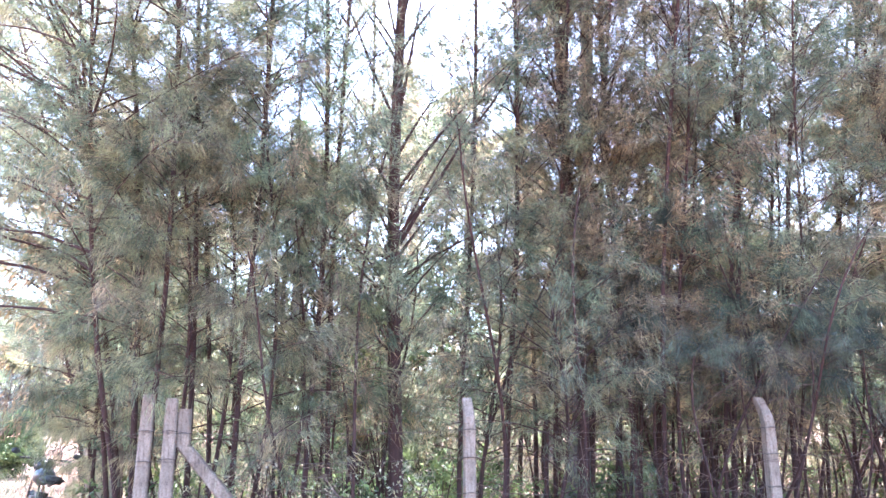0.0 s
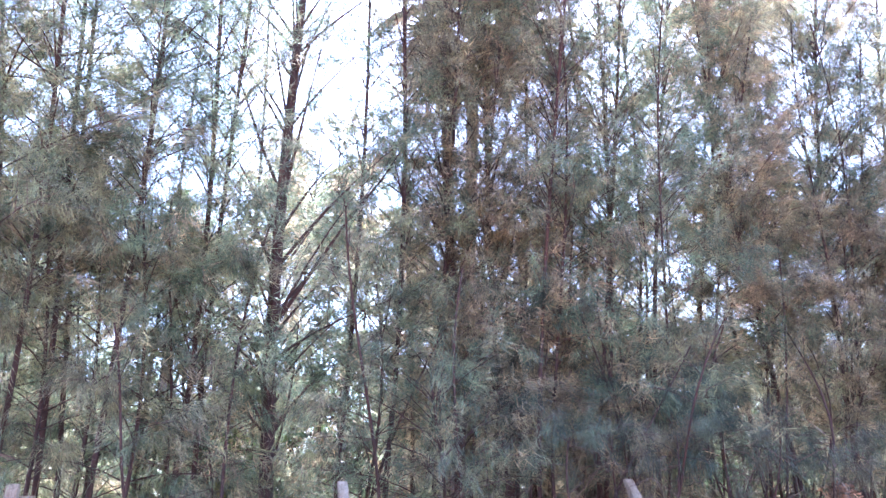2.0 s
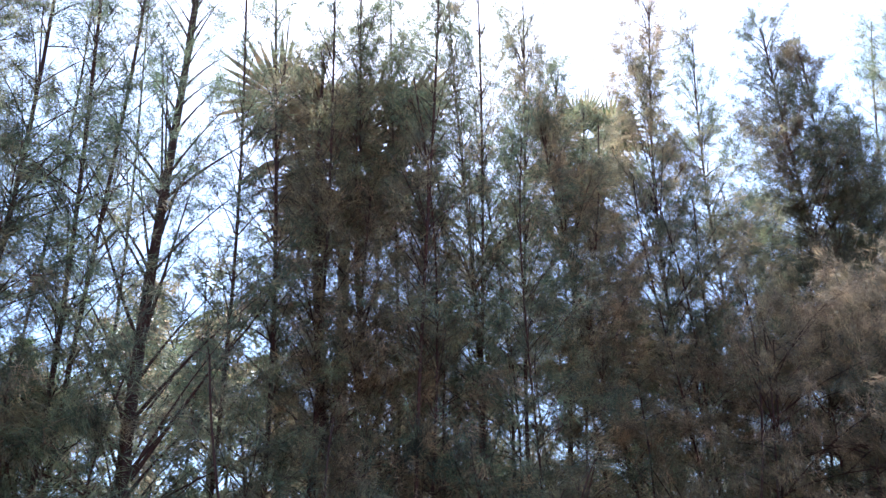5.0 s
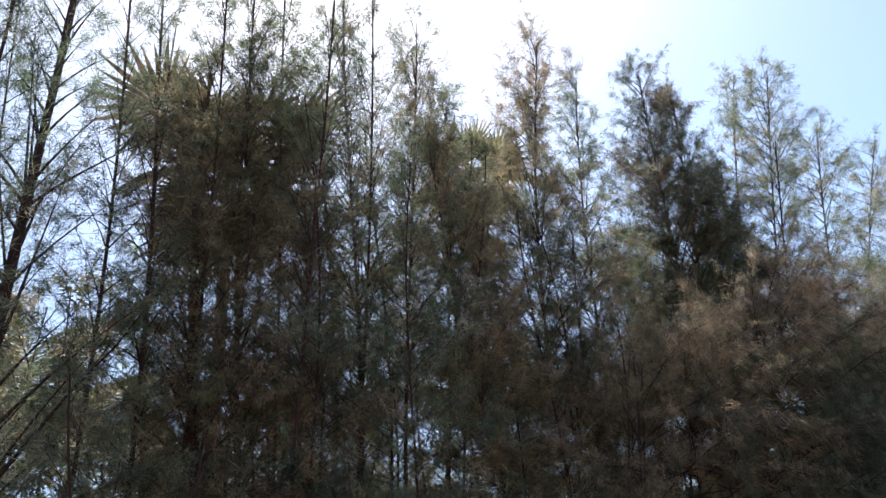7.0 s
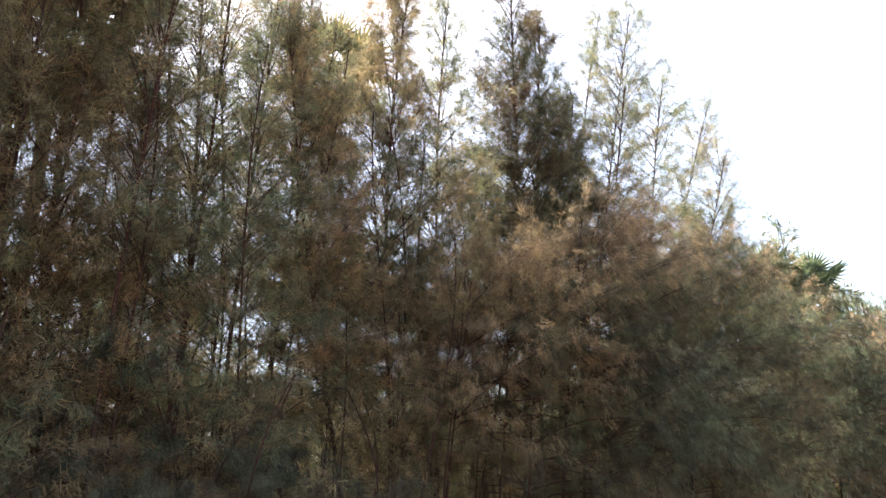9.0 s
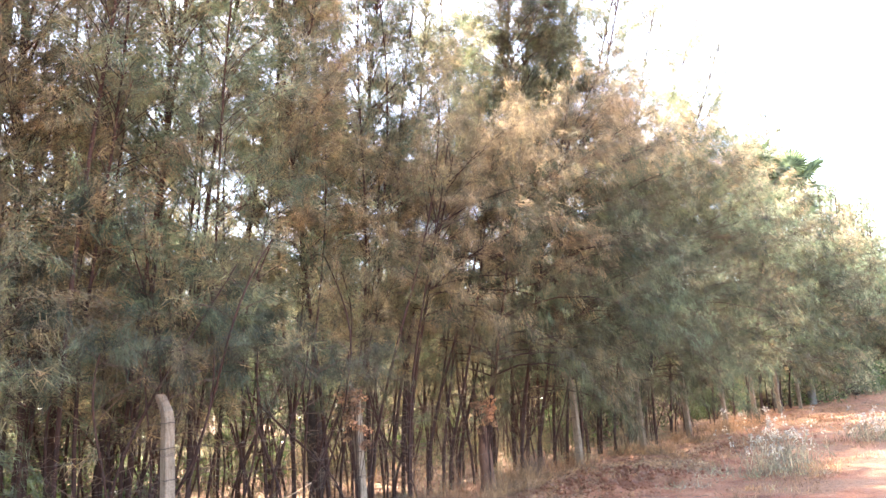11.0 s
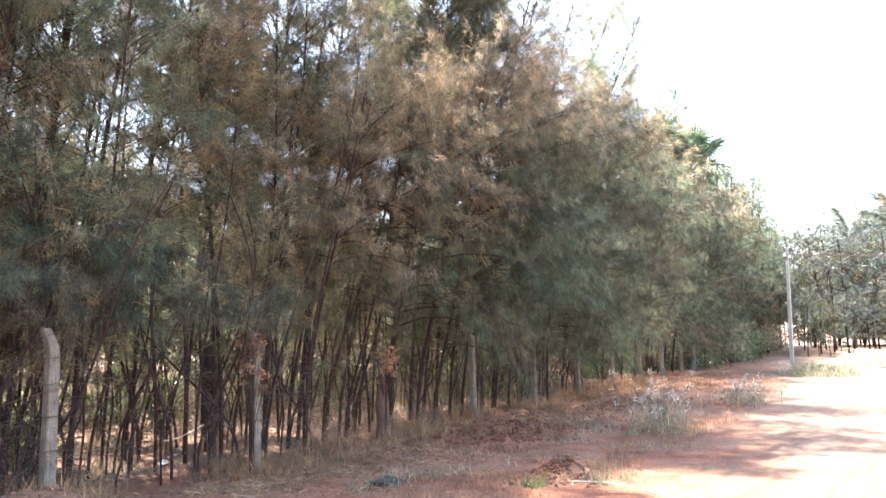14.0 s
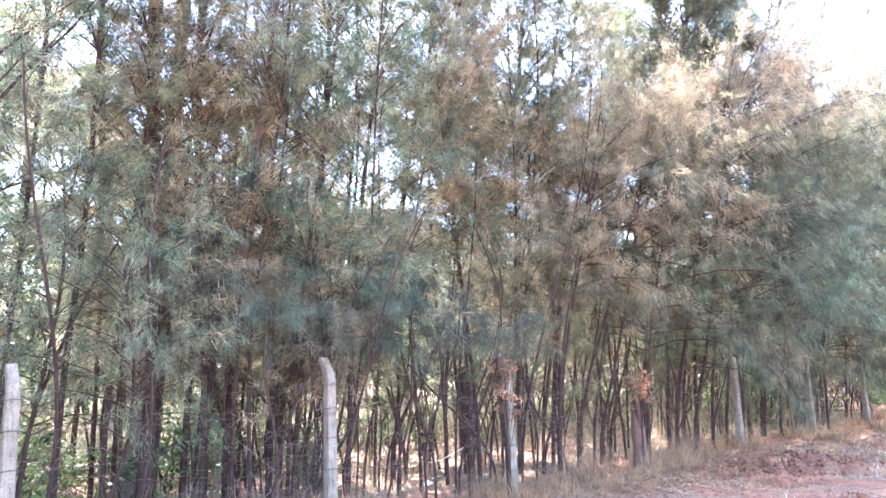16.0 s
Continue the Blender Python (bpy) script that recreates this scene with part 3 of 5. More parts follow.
# closer-set stems with browning, hanging tufts and gaps between them
for az, q, h, girth, mat in [(17.4, 1.0, 8.6, 0.036, BROWN), (18.6, 1.8, 9.8, 0.045, MIXED), (21.2, 1.6, 9.6, 0.04, BROWN), (22.8, 2.4, 10.4, 0.036, MIXED), (24.3, 1.0, 8.0, 0.034, MIXED), (26.5, 2.2, 10.6, 0.042, BROWN), (28.4, 1.7, 9.8, 0.036, MIXED),
                             (30.0, 1.3, 9.0, 0.04, BROWN), (31.9, 2.0, 9.8, 0.038, BROWN), (33.6, 1.4, 8.6, 0.034, MIXED), (35.2, 1.2, 8.4, 0.034, BROWN), (37.0, 2.2, 9.4, 0.036, BROWN), (38.6, 1.5, 8.2, 0.034, MIXED), (40.6, 1.4, 8.0, 0.036, BROWN),
                             (42.2, 2.2, 9.4, 0.036, BROWN), (43.8, 1.4, 8.2, 0.034, MIXED), (45.6, 2.0, 9.0, 0.036, BROWN)]:
    planted(az, q, h, 1.2, girth * rs0.uniform(0.7, 1.1), 1.2, rs0.choice((mat, MIXED, GREEN)), rs0.gauss(0, 0.5), branches=72, dense=0.5, clear=0.3, rise=50, droop=0.75, shape="column", dead=18, wobble=0.2)
for az, q, h in [(16.6, 2.6, 6.4), (22.6, 1.2, 5.2), (28.0, 2.4, 6.6), (33.4, 2.0, 6.0), (36.2, 1.4, 5.2), (39.4, 1.8, 6.0), (42.0, 1.2, 5.4), (44.6, 1.6, 5.8)]:
    planted(az, q, h, 0.8, 0.03, 1.1, rs0.choice((MIXED, BROWN, GREEN)), branches=36, dense=0.6, clear=0.4, rise=34, droop=0.9, shape="round", dead=12)
for az, q, h, r in [(7.6, 1.8, 6.6, 1.0), (10.6, 2.6, 7.4, 1.2), (13.4, 1.7, 6.8, 1.1), (16.2, 2.4, 7.2, 1.2), (18.8, 1.5, 6.4, 1.0)]:
    planted(az, q, h, 0.7, 0.032, r, BROWN if az > 9 else MIXED, rs0.gauss(0, 0.3), branches=38, dense=0.62, clear=0.46, rise=34, droop=0.8, shape="round", dead=8)
# the skyline: stems leaning out to the light over the road
tipped(20.5, 1.2, 26.4, 51.0, -0.2, 0.05, 1.6, GREEN, branches=96, dense=0.62, rise=54, droop=0.4, clear=0.34, shape="column", dead=8)
tipped(24.5, 1.2, 33.2, 48.5, -0.2, 0.05, 1.5, GREEN, branches=90, dense=0.7, rise=52, droop=0.35, clear=0.45, shape="column")
tipped(32.0, 1.5, 35.2, 41.5, 0.3, 0.045, 1.7, MIXED, branches=96, dense=0.8, rise=48, clear=0.4, shape="column", dead=8)
tipped(34.5, 1.2, 32.6, 39.0, 0.0, 0.045, 1.8, BROWN, branches=100, dense=0.85, rise=46, clear=0.4, shape="column", dead=8)
tipped(37.5, 1.3, 45.8, 44.0, -0.3, 0.055, 2.0, BROWN, branches=130, dense=0.85, rise=46, droop=0.5, clear=0.3, shape="column", dead=8)
tipped(40.0, 1.4, 48.8, 40.6, -0.3, 0.05, 1.8, MIXED, branches=110, dense=0.85, rise=46, droop=0.5, clear=0.36, shape="column")
tipped(47.0, 1.3, 54.0, 39.4, -0.4, 0.07, 1.9, DARK, branches=150, dense=0.95, thick=11, rise=46, shape="column", clear=0.4)
tipped(48.5, 1.1, 55.8, 36.8, -0.5, 0.06, 2.0, DARK, branches=140, dense=0.95, thick=11, rise=44, shape="column", clear=0.4)
tipped(50.5, 1.1, 57.4, 30.5, -0.6, 0.055, 2.0, DARK, branches=110, dense=0.95, thick=11, rise=40, shape="column", clear=0.38)
tipped(49.5, 1.0, 60.6, 35.8, -0.8, 0.045, 0.9, MIXED, branches=60, dense=0.7, rise=50, droop=0.3, clear=0.5, shape="column")
for foot, tip, el, r in ((51.5, 63.0, 35.4, 1.4), (55.0, 64.6, 30.0, 1.4), (56.0, 67.8, 27.5, 1.4), (57.0, 66.9, 23.4, 1.5), (58.0, 67.0, 19.0, 1.6), (54.0, 61.3, 30.5, 1.2)):
    tipped(foot, 0.8, tip, el, -2.0, 0.045, r, MIXED, branches=84, dense=0.68, rise=36, droop=0.25, clear=0.34, shape="round", tuft=0.16, wide=0.008)
# low drooping plumes over the fence
ROAD = (-N.x, -N.y, 0.35)
for az, q, h, r in ((16.3, 1.1, 3.75, 0.5), (23.2, 1.1, 3.25, 0.5), (28.2, 1.2, 2.75, 0.28), (13.4, 1.4, 3.3, 0.3)):
    planted(az, q, h, 0.5, 0.022, r, PLUME, branches=14, dense=1.0, clear=0.74, rise=14, droop=1.0, shape="round", tuft=0.2, wide=0.0068, side=ROAD, dead=8)
for az, q, h, r in ((18.4, 0.3, 2.2, 0.26), (21.0, 0.35, 2.25, 0.3), (24.2, 0.3, 2.25, 0.3), (27.4, 0.35, 2.3, 0.3), (30.4, 0.3, 2.3, 0.28), (33.6, 0.3, 2.25, 0.2), (37.0, 0.35, 2.1, 0.24)):
    planted(az, q, h, 0.5, 0.016, r, DARK if az > 36 else PLUME, branches=8, dense=1.0, clear=0.86, rise=8, droop=0.9, shape="round", tuft=0.17, wide=0.0065, side=ROAD, thick=8, dead=6)
for az, q, h, lean in ((40.5, 0.7, 5.4, 1.2), (43.5, 0.8, 5.6, 1.4)):
    planted(az, q, h, lean, 0.04, 1.5, BROWN, 0.3, branches=40, dense=0.62, clear=0.5, rise=22, droop=0.8, shape="round", tuft=0.20, wide=0.0075, side=ROAD, thick=12, sunlit_dry_top=0.7, dead=10)
# a close thicket whose boughs hang out over the verge, its top coloured gold for dry needles and sunlight
RIDGE_S, RIDGE_H = [9.3, 10.5, 12.0, 13.8, 18.0, 24.0, 31.0, 38.0], [5.2, 5.9, 6.9, 6.5, 7.2, 7.6, 7.5, 6.8]
rs = random.Random(31)
s = 10.6
k = 0
while s < 38:
    k += 1
    h = float(np.interp(s, RIDGE_S, RIDGE_H)) * rs.uniform(0.92, 1.03)
    lean = rs.uniform(1.2, 1.9)
    q = rs.uniform(0.3, 1.0)
    near = s < 21
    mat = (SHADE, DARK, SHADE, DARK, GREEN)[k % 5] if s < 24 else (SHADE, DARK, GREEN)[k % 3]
    COUNT[0] += 1
    casuarina("casuarina_tree", on(at(s, q)), h, tuple(-N * lean + U * rs.uniform(-0.3, 0.6))[:2], COUNT[0], mat, "bushy casuarina with drooping dark needles and a dry top coloured sunlit gold", r=rs.uniform(1.7, 2.1), girth=0.05,
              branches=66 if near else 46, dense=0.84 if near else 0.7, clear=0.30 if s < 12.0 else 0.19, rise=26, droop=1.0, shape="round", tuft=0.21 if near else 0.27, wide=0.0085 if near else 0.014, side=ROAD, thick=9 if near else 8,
              per=5 if near else 4, sunlit_dry_top=0.9 if s < 17 else 1.02, dead=10 if near else 0)
    s += rs.uniform(0.85, 1.15) if near else rs.uniform(1.1, 1.5)
# stems along the side track, leaning out over it
for az, dist, h, out, r in [(-22.0, 8.6, 11.5, 1.2, 1.5), (-22.8, 10.0, 12.0, 1.9, 1.7), (-23.8, 12.5, 12.5, 2.8, 2.2), (-24.6, 15.5, 12.5, 3.6, 2.8), (-25.4, 20.0, 12.5, 4.2, 3.2)]:
    COUNT[0] += 1
    casuarina("casuarina_tree", on(bearing(az, dist)), h, (-out, -0.9), COUNT[0], GREEN, "tall casuarina with thin grey-green needles leaning over the side track", r=r, girth=0.055,
              branches=96, dense=0.72, clear=0.2, rise=34, droop=0.45, shape="column", side=(-1.0, -0.2, 0.4))
for az, dist, h, out, r in [(-22.6, 8.4, 7.6, 0.7, 2.0), (-23.4, 9.6, 9.2, 1.2, 2.4), (-24.2, 11.4, 9.6, 2.8, 2.0), (-25.0, 14.0, 10.0, 3.2, 2.3)]:
    COUNT[0] += 1
    casuarina("casuarina_tree", on(bearing(az, dist)), h, (-out, -0.9), COUNT[0], MIXED, "casuarina with thin browning needles drooping over the side track", r=r, girth=0.045,
              branches=60, dense=0.62, clear=0.3, rise=26, droop=0.8, shape="round", side=(-1.0, -0.2, 0.4))
for az, q, h, lean, mat in [(-20.5, 0.9, 5.6, 0.2, MIXED), (-17.5, 1.0, 5.8, 0.3, GREEN), (-14.5, 0.9, 5.0, 0.8, MIXED), (-10.0, 2.0, 4.0, 0.4, GREEN), (2.5, 1.6, 4.0, 0.5, MIXED), (7.6, 0.9, 2.9, 0.4, GREEN)]:
    planted(az, q, h, lean, 0.035, 1.2, mat, branches=36, dense=0.75 if az < -12 else 0.5, clear=0.26, rise=30, droop=0.7, shape="round", dead=12)
for k, h in ((2.6, 5.4), (4.4, 5.2), (6.6, 5.6), (9.0, 5.8)):
    COUNT[0] += 1
    casuarina("casuarina_tree", on(CORNER + bearing(-27, k) + Vector((0.45, 0.2, 0))), h, (-0.5, -0.4), COUNT[0], MIXED, "bushy casuarina with brownish-green needles beside the side track", r=1.05, girth=0.04,
              branches=48, dense=0.85, clear=0.05, rise=26, droop=0.8, shape="round")
# a fan of leaning stems with their foliage high up
for az, q, h, slide, girth in [(37.6, 0.6, 6.2, 0.9, 0.03), (39.2, 1.0, 6.8, 1.3, 0.038), (40.4, 0.5, 6.0, 0.5, 0.026), (41.8, 0.9, 6.8, 1.5, 0.034), (43.0, 0.6, 6.2, 0.9, 0.03), (44.2, 1.2, 6.8, 1.2, 0.04), (45.4, 0.7, 6.2, -0.3, 0.026), (46.8, 0.9, 6.4, 0.8, 0.03)]:
    planted(az, q, h, 0.9, girth, 1.1, BROWN, slide, branches=18, dense=0.6, clear=0.5, rise=44, droop=0.8, shape="round", wobble=0.2, dead=18)
# thin young stems between them
for k in range(46):
    az = rs.uniform(-14, 62)
    planted(az, rs.uniform(0.4, 3.2), rs.uniform(3.0, 5.4), rs.uniform(0, 0.9), rs.uniform(0.014, 0.028), 0.65, rs.choice((MIXED, BROWN, GREEN)), rs.gauss(0, 0.7), "young_casuarina_tree",
            branches=14, dense=0.5, clear=0.36, rise=35, droop=0.7, wobble=0.11, group="young casuarina trees", dead=10)

# bare young stems crowded under the hanging boughs
for k in range(84):
    s, q = rs.uniform(3.4, 24), rs.uniform(0.2, 3.0)
    COUNT[0] += 1
    casuarina("young_casuarina_tree", on(at(s, q)), rs.uniform(2.6, 4.6), (rs.gauss(0, 1.0), -rs.uniform(-0.6, 1.0)), COUNT[0], rs.choice((MIXED, BROWN, SHADE)), "thin bare-stemmed young casuarina under hanging boughs", r=0.6,
              girth=rs.uniform(0.01, 0.026), branches=9, dense=0.5, clear=0.5, rise=35, droop=0.7, wobble=0.24, group="young casuarina trees", dead=12)


# bare stems standing deeper in the shade
def deep_stems():
    rd = random.Random(77)
    kinds = [casuarina("young_casuarina_tree", Vector((0, 0, 0)), 4.6, (0.4 * (i - 1), -0.3), 760 + i, MIXED, "thin bare-stemmed young casuarina deep in the shade", r=0.9, girth=0.03, branches=12, dense=0.6, clear=0.52, rise=30, droop=0.9,
                       wobble=0.2, tuft=0.26, wide=0.016, group="young casuarina trees", dead=14) for i in range(4)]
    for k in range(120):
        m = Matrix.Translation(on(at(rd.uniform(3.0, 26), rd.uniform(2.2, 9.5)))) @ Matrix.Rotation(rd.uniform(0, 6.28), 4, "Z") @ Matrix.Scale(rd.uniform(0.6, 1.15), 4)
        if k < 4:
            kinds[k].matrix_basis = m
        else:
            f = kinds[k % 4]
            copy_thing(f, m @ Matrix.Diagonal((*[1 / x for x in f.scale], 1)))


deep_stems()


# stands further along and behind share a few tree forms
def far_forms():
    forms = []
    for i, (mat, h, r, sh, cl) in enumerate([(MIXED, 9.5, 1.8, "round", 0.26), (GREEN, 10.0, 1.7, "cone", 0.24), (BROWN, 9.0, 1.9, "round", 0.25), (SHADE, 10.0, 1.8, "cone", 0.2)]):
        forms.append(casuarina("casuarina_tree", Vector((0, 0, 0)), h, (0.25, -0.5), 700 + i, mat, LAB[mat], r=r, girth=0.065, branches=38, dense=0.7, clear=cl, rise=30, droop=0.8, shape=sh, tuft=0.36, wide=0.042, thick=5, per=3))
    return forms


forms = far_forms()
rng = random.Random(5)
used = [False] * 4


def stand(p, scale=1.0, kinds=(0, 1, 2, 3)):
    i = kinds[rng.randrange(4) % len(kinds)]
    m = Matrix.Translation(on(p)) @ Matrix.Rotation(rng.uniform(-0.7, 0.7), 4, "Z") @ Matrix.Diagonal((scale, scale, scale * rng.uniform(0.9, 1.1), 1))
    if not used[i]:
        used[i] = True
        forms[i].matrix_basis = m
        return
    copy_thing(forms[i], m @ Matrix.Diagonal((*[1 / x for x in forms[i].scale], 1)))


s = along(66.5, 0.8)
while s < 80:
    stand(at(s, rng.uniform(0.6, 1.6)), rng.uniform(0.66, 0.8) if s < 32 else rng.uniform(1.02, 1.18), (0, 1, 2, 3) if s < 34 else (1, 3))
    s += rng.uniform(0.9, 1.5)
for q, step, sc, first in ((3.6, 3.6, 0.55, -3.0), (5.4, 2.6, 0.5, 3.6), (7.0, 4.4, 0.6, -3.6), (9.6, 2.6, 0.62, 4.6), (12, 3.4, 0.8, 14.0), (18, 4.0, 0.85, 20.0)):
    s = first
    while s < 50:
        stand(at(s, q + rng.uniform(-0.8, 0.8)), sc * rng.uniform(0.85, 1.1))
        s += step * rng.uniform(0.7, 1.3)
s = 16.0
while s < 48:
    stand(at(s, rng.uniform(1.8, 3.2)), rng.uniform(0.4, 0.6))
    stand(at(s + 0.5, rng.uniform(4.5, 9)), rng.uniform(0.5, 0.8))
    s += rng.uniform(0.9, 1.6)
for k in range(5):
    stand(CORNER + bearing(-27, 12 + k * 5) + Vector((rng.uniform(0.8, 1.8), 0.4, 0)), rng.uniform(1.0, 1.2))
for az, dist in ((0.2, 15.0), (3.2, 16.0), (5.6, 14.0), (-2.4, 16.5), (-6.0, 17.0), (1.6, 19.0)):
    stand(bearing(az, dist), rng.uniform(0.9, 1.05))
for k in range(15):
    stand(at(39 + k * 1.7, rng.uniform(-0.3, 1.0)), rng.uniform(1.0, 1.15), (1, 3))
for k in range(12):
    stand(at(44 + 2.6 * k, rng.uniform(0.3, 1.6)), rng.uniform(1.0, 1.15), (3,))
for k in range(20):
    stand(at(34 + k * 1.35, rng.uniform(-0.4, 1.0)), rng.uniform(0.3, 0.5))
# low trees, mostly in the shade-darkened needles, that close the view under the boughs
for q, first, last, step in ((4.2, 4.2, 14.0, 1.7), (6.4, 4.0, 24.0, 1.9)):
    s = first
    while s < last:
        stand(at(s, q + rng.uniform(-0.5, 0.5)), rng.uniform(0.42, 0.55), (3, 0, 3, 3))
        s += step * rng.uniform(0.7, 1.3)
# feathery thicket of lower trees close behind the first stems
for q, step in ((2.6, 1.4), (4.6, 1.4)):
    s = -1.6 - 0.34 * q
    while s < -0.5:
        stand(at(s, q + rng.uniform(-0.5, 0.5)), rng.uniform(0.45, 0.65))
        s += step * rng.uniform(0.7, 1.3)


def woods(label, places, seed):
    """Far trees that nobody could count, joined by material under one root."""
    rng = np.random.default_rng(seed)
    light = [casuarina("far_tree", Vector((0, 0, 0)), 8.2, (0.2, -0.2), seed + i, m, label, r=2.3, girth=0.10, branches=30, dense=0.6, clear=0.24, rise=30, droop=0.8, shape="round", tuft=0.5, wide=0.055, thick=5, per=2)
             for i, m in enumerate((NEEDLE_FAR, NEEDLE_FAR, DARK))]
    root = new("far_woods")
    tagged(root, label, "woods", kind="stuff")
    pools = {}
    for p, scale in places:
        f = light[rng.integers(3)]
        c, sn = math.cos(rng.uniform(0, 6.28)), 0.0
        sn = math.sqrt(1 - c * c)
        M = np.array([[c, -sn, 0], [sn, c, 0], [0, 0, rng.uniform(0.85, 1.1)]]) * scale
        for ch in f.children:
            me = ch.data
            co = np.empty(len(me.vertices) * 3, np.float32)
            me.vertices.foreach_get("co", co)
            vi = np.empty(len(me.loops), np.int32)
            me.loops.foreach_get("vertex_index", vi)
            k = len(me.polygons[0].vertices)
            pool = pools.setdefault((ch.name.split(".")[0], me.materials[0]), [[], [], 0])
            pool[0].append(co.reshape(-1, 3) @ M.T + np.array(on(p)))
            pool[1].append(vi.reshape(-1, k) + pool[2])
            pool[2] += len(me.vertices)
    for (name, m), (vs, fs, _) in pools.items():
        tagged(mesh_from(name, np.concatenate(vs), np.concatenate(fs), m, root), kind="stuff")
    for f in light:
        for ch in list(f.children):
            bpy.data.objects.remove(ch)
        bpy.data.objects.remove(f)


woods("dense line of far casuarinas beyond the sandy track, coloured hazy grey",
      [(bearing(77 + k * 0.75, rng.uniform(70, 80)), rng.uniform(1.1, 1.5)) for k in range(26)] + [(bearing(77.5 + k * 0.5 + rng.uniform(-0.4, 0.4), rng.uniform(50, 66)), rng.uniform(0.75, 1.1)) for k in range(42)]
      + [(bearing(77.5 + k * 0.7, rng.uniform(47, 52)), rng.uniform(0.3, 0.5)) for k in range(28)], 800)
woods("far trees closing the side track, coloured hazy grey",
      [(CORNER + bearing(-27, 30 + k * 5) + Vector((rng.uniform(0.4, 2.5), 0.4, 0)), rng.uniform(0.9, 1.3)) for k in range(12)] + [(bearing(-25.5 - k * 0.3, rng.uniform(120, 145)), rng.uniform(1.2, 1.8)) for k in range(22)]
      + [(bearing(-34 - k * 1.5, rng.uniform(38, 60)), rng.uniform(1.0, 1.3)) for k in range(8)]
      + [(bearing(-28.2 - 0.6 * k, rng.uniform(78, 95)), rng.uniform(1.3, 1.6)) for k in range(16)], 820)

# ---- palms ----
def fan_blade(seed, R=0.85, segs=26):
    """One stiff pleated fan leaf with split tips, its stalk along +x."""
    rng = np.random.default_rng(seed)
    V, F = [], []
    ang = np.linspace(-2.45, 2.45, segs + 1)
    stalk = 0.8

    def put(r, a, z):
        V.append((stalk + r * math.cos(a), r * math.sin(a), z))
        return len(V) - 1

    for i in range(segs):
        a0, a1 = ang[i], ang[i + 1]
        am = 0.5 * (a0 + a1)
        L = R * (0.72 + 0.28 * math.cos(am * 0.6)) * rng.uniform(0.9, 1.08)
        h = put(0.02, am, 0.02)
        l0, l1 = put(0.5 * L, a0, -0.02), put(0.5 * L, a1, -0.02)
        c = put(0.5 * L, am, 0.03)
        e = put(L, am + rng.normal(0, 0.02), -0.06 - 0.12 * rng.uniform(0, 1) * R)
        F += [(h, l0, c), (h, c, l1), (l0, e, c), (c, e, l1)]
    b = len(V)
    for x in (0.0, stalk + 0.1):
        for y, z in ((-0.018, 0), (0.018, 0), (0, 0.025)):
            V.append((x, y, z))
    F += [(b, b + 1, b + 4), (b, b + 4, b + 3), (b + 1, b + 2, b + 5), (b + 1, b + 5, b + 4), (b + 2, b, b + 3), (b + 2, b + 3, b + 5)]
    me = bpy.data.meshes.new("frond")
    me.from_pydata(V, [], F)
    return me


def feather_blade(seed, L=2.6):
    """One arching feather leaf along +x."""
    rng = np.random.default_rng(seed)
    V, F = [], []
    n = 46
    for i in range(n):
        f = i / (n - 1)
        x, z = L * f * (1 - 0.12 * f), 0.5 * L * f * (0.45 - 0.75 * f)
        w = 0.02 * (1 - f) + 0.004
        V += [(x, -w, z), (x, w, z)]
        if i:
            k = 2 * i
            F.append((k - 2, k - 1, k + 1, k))
    for i in range(4, n):
        f = i / (n - 1)
        x, z = L * f * (1 - 0.12 * f), 0.5 * L * f * (0.45 - 0.75 * f)
        ln = L * 0.26 * math.sin(math.pi * (0.12 + 0.8 * f)) + 0.08
        for sgn in (-1, 1):
            k = len(V)
            dz = -0.4 * ln * rng.uniform(0.6, 1.4)
            V += [(x - 0.025, 0, z), (x + 0.025, 0, z), (x + 0.55 * ln, sgn * 0.8 * ln, z + dz)]
            F.append((k, k + 1, k + 2))
    me = bpy.data.meshes.new("frond")
    me.from_pydata(V, [], F)
    return me


FAN = [fan_blade(i) for i in range(3)]
FAN_DRY = [fan_blade(i + 5) for i in range(3)]
for me in FAN_DRY:
    me.materials.append(PALM_DRY)
FAN_GREEN = [fan_blade(i + 9) for i in range(3)]
for me in FAN_GREEN:
    me.materials.append(PALM_GREEN)
FEATHER = [feather_blade(i) for i in range(3)]
for me in FAN + FEATHER:
    me.materials.append(PALM_LEAF)


def palm(name, place, top, h, label, meshes, count, seed, size=1.0, girth=0.17, low=-55, high=80, spread=0.0, bend=0.95, flare=0.5):
    rng = np.random.default_rng(seed)
    root = thing(name, place, label, "palm tree", "palm trees")
    t = np.linspace(0, 1, 26)
    stem = np.stack([top[0] * t ** bend, top[1] * t ** bend, h * t - 0.1 * (t == 0)], 1)
    wood = Wood()
    wood.tube(stem, girth * (1 + flare * np.exp(-t * 9)) * (1 + 0.045 * (np.arange(26) % 2)), 12)
    wood.mesh("trunk", PALM_BARK, root)
    for i in range(count):
        f = (i + 0.5) / count
        el = math.asin(math.sin(radians(low)) + (math.sin(radians(high)) - math.sin(radians(low))) * f)
        ob = new("frond", meshes[i % len(meshes)])
        ob.parent = root
        s = size * rng.uniform(0.72, 1.25)
        ob.matrix_basis = Matrix.Translation((top[0], top[1], h + spread * rng.uniform(-1.3, 0.5))) @ Matrix.Rotation(i * 2.39996 + rng.normal(0, 0.2), 4, "Z") @ Matrix.Rotation(-el, 4, "Y") @ Matrix.Rotation(rng.normal(0, 0.5), 4, "X") @ Matrix.Scale(s, 4)
    return root


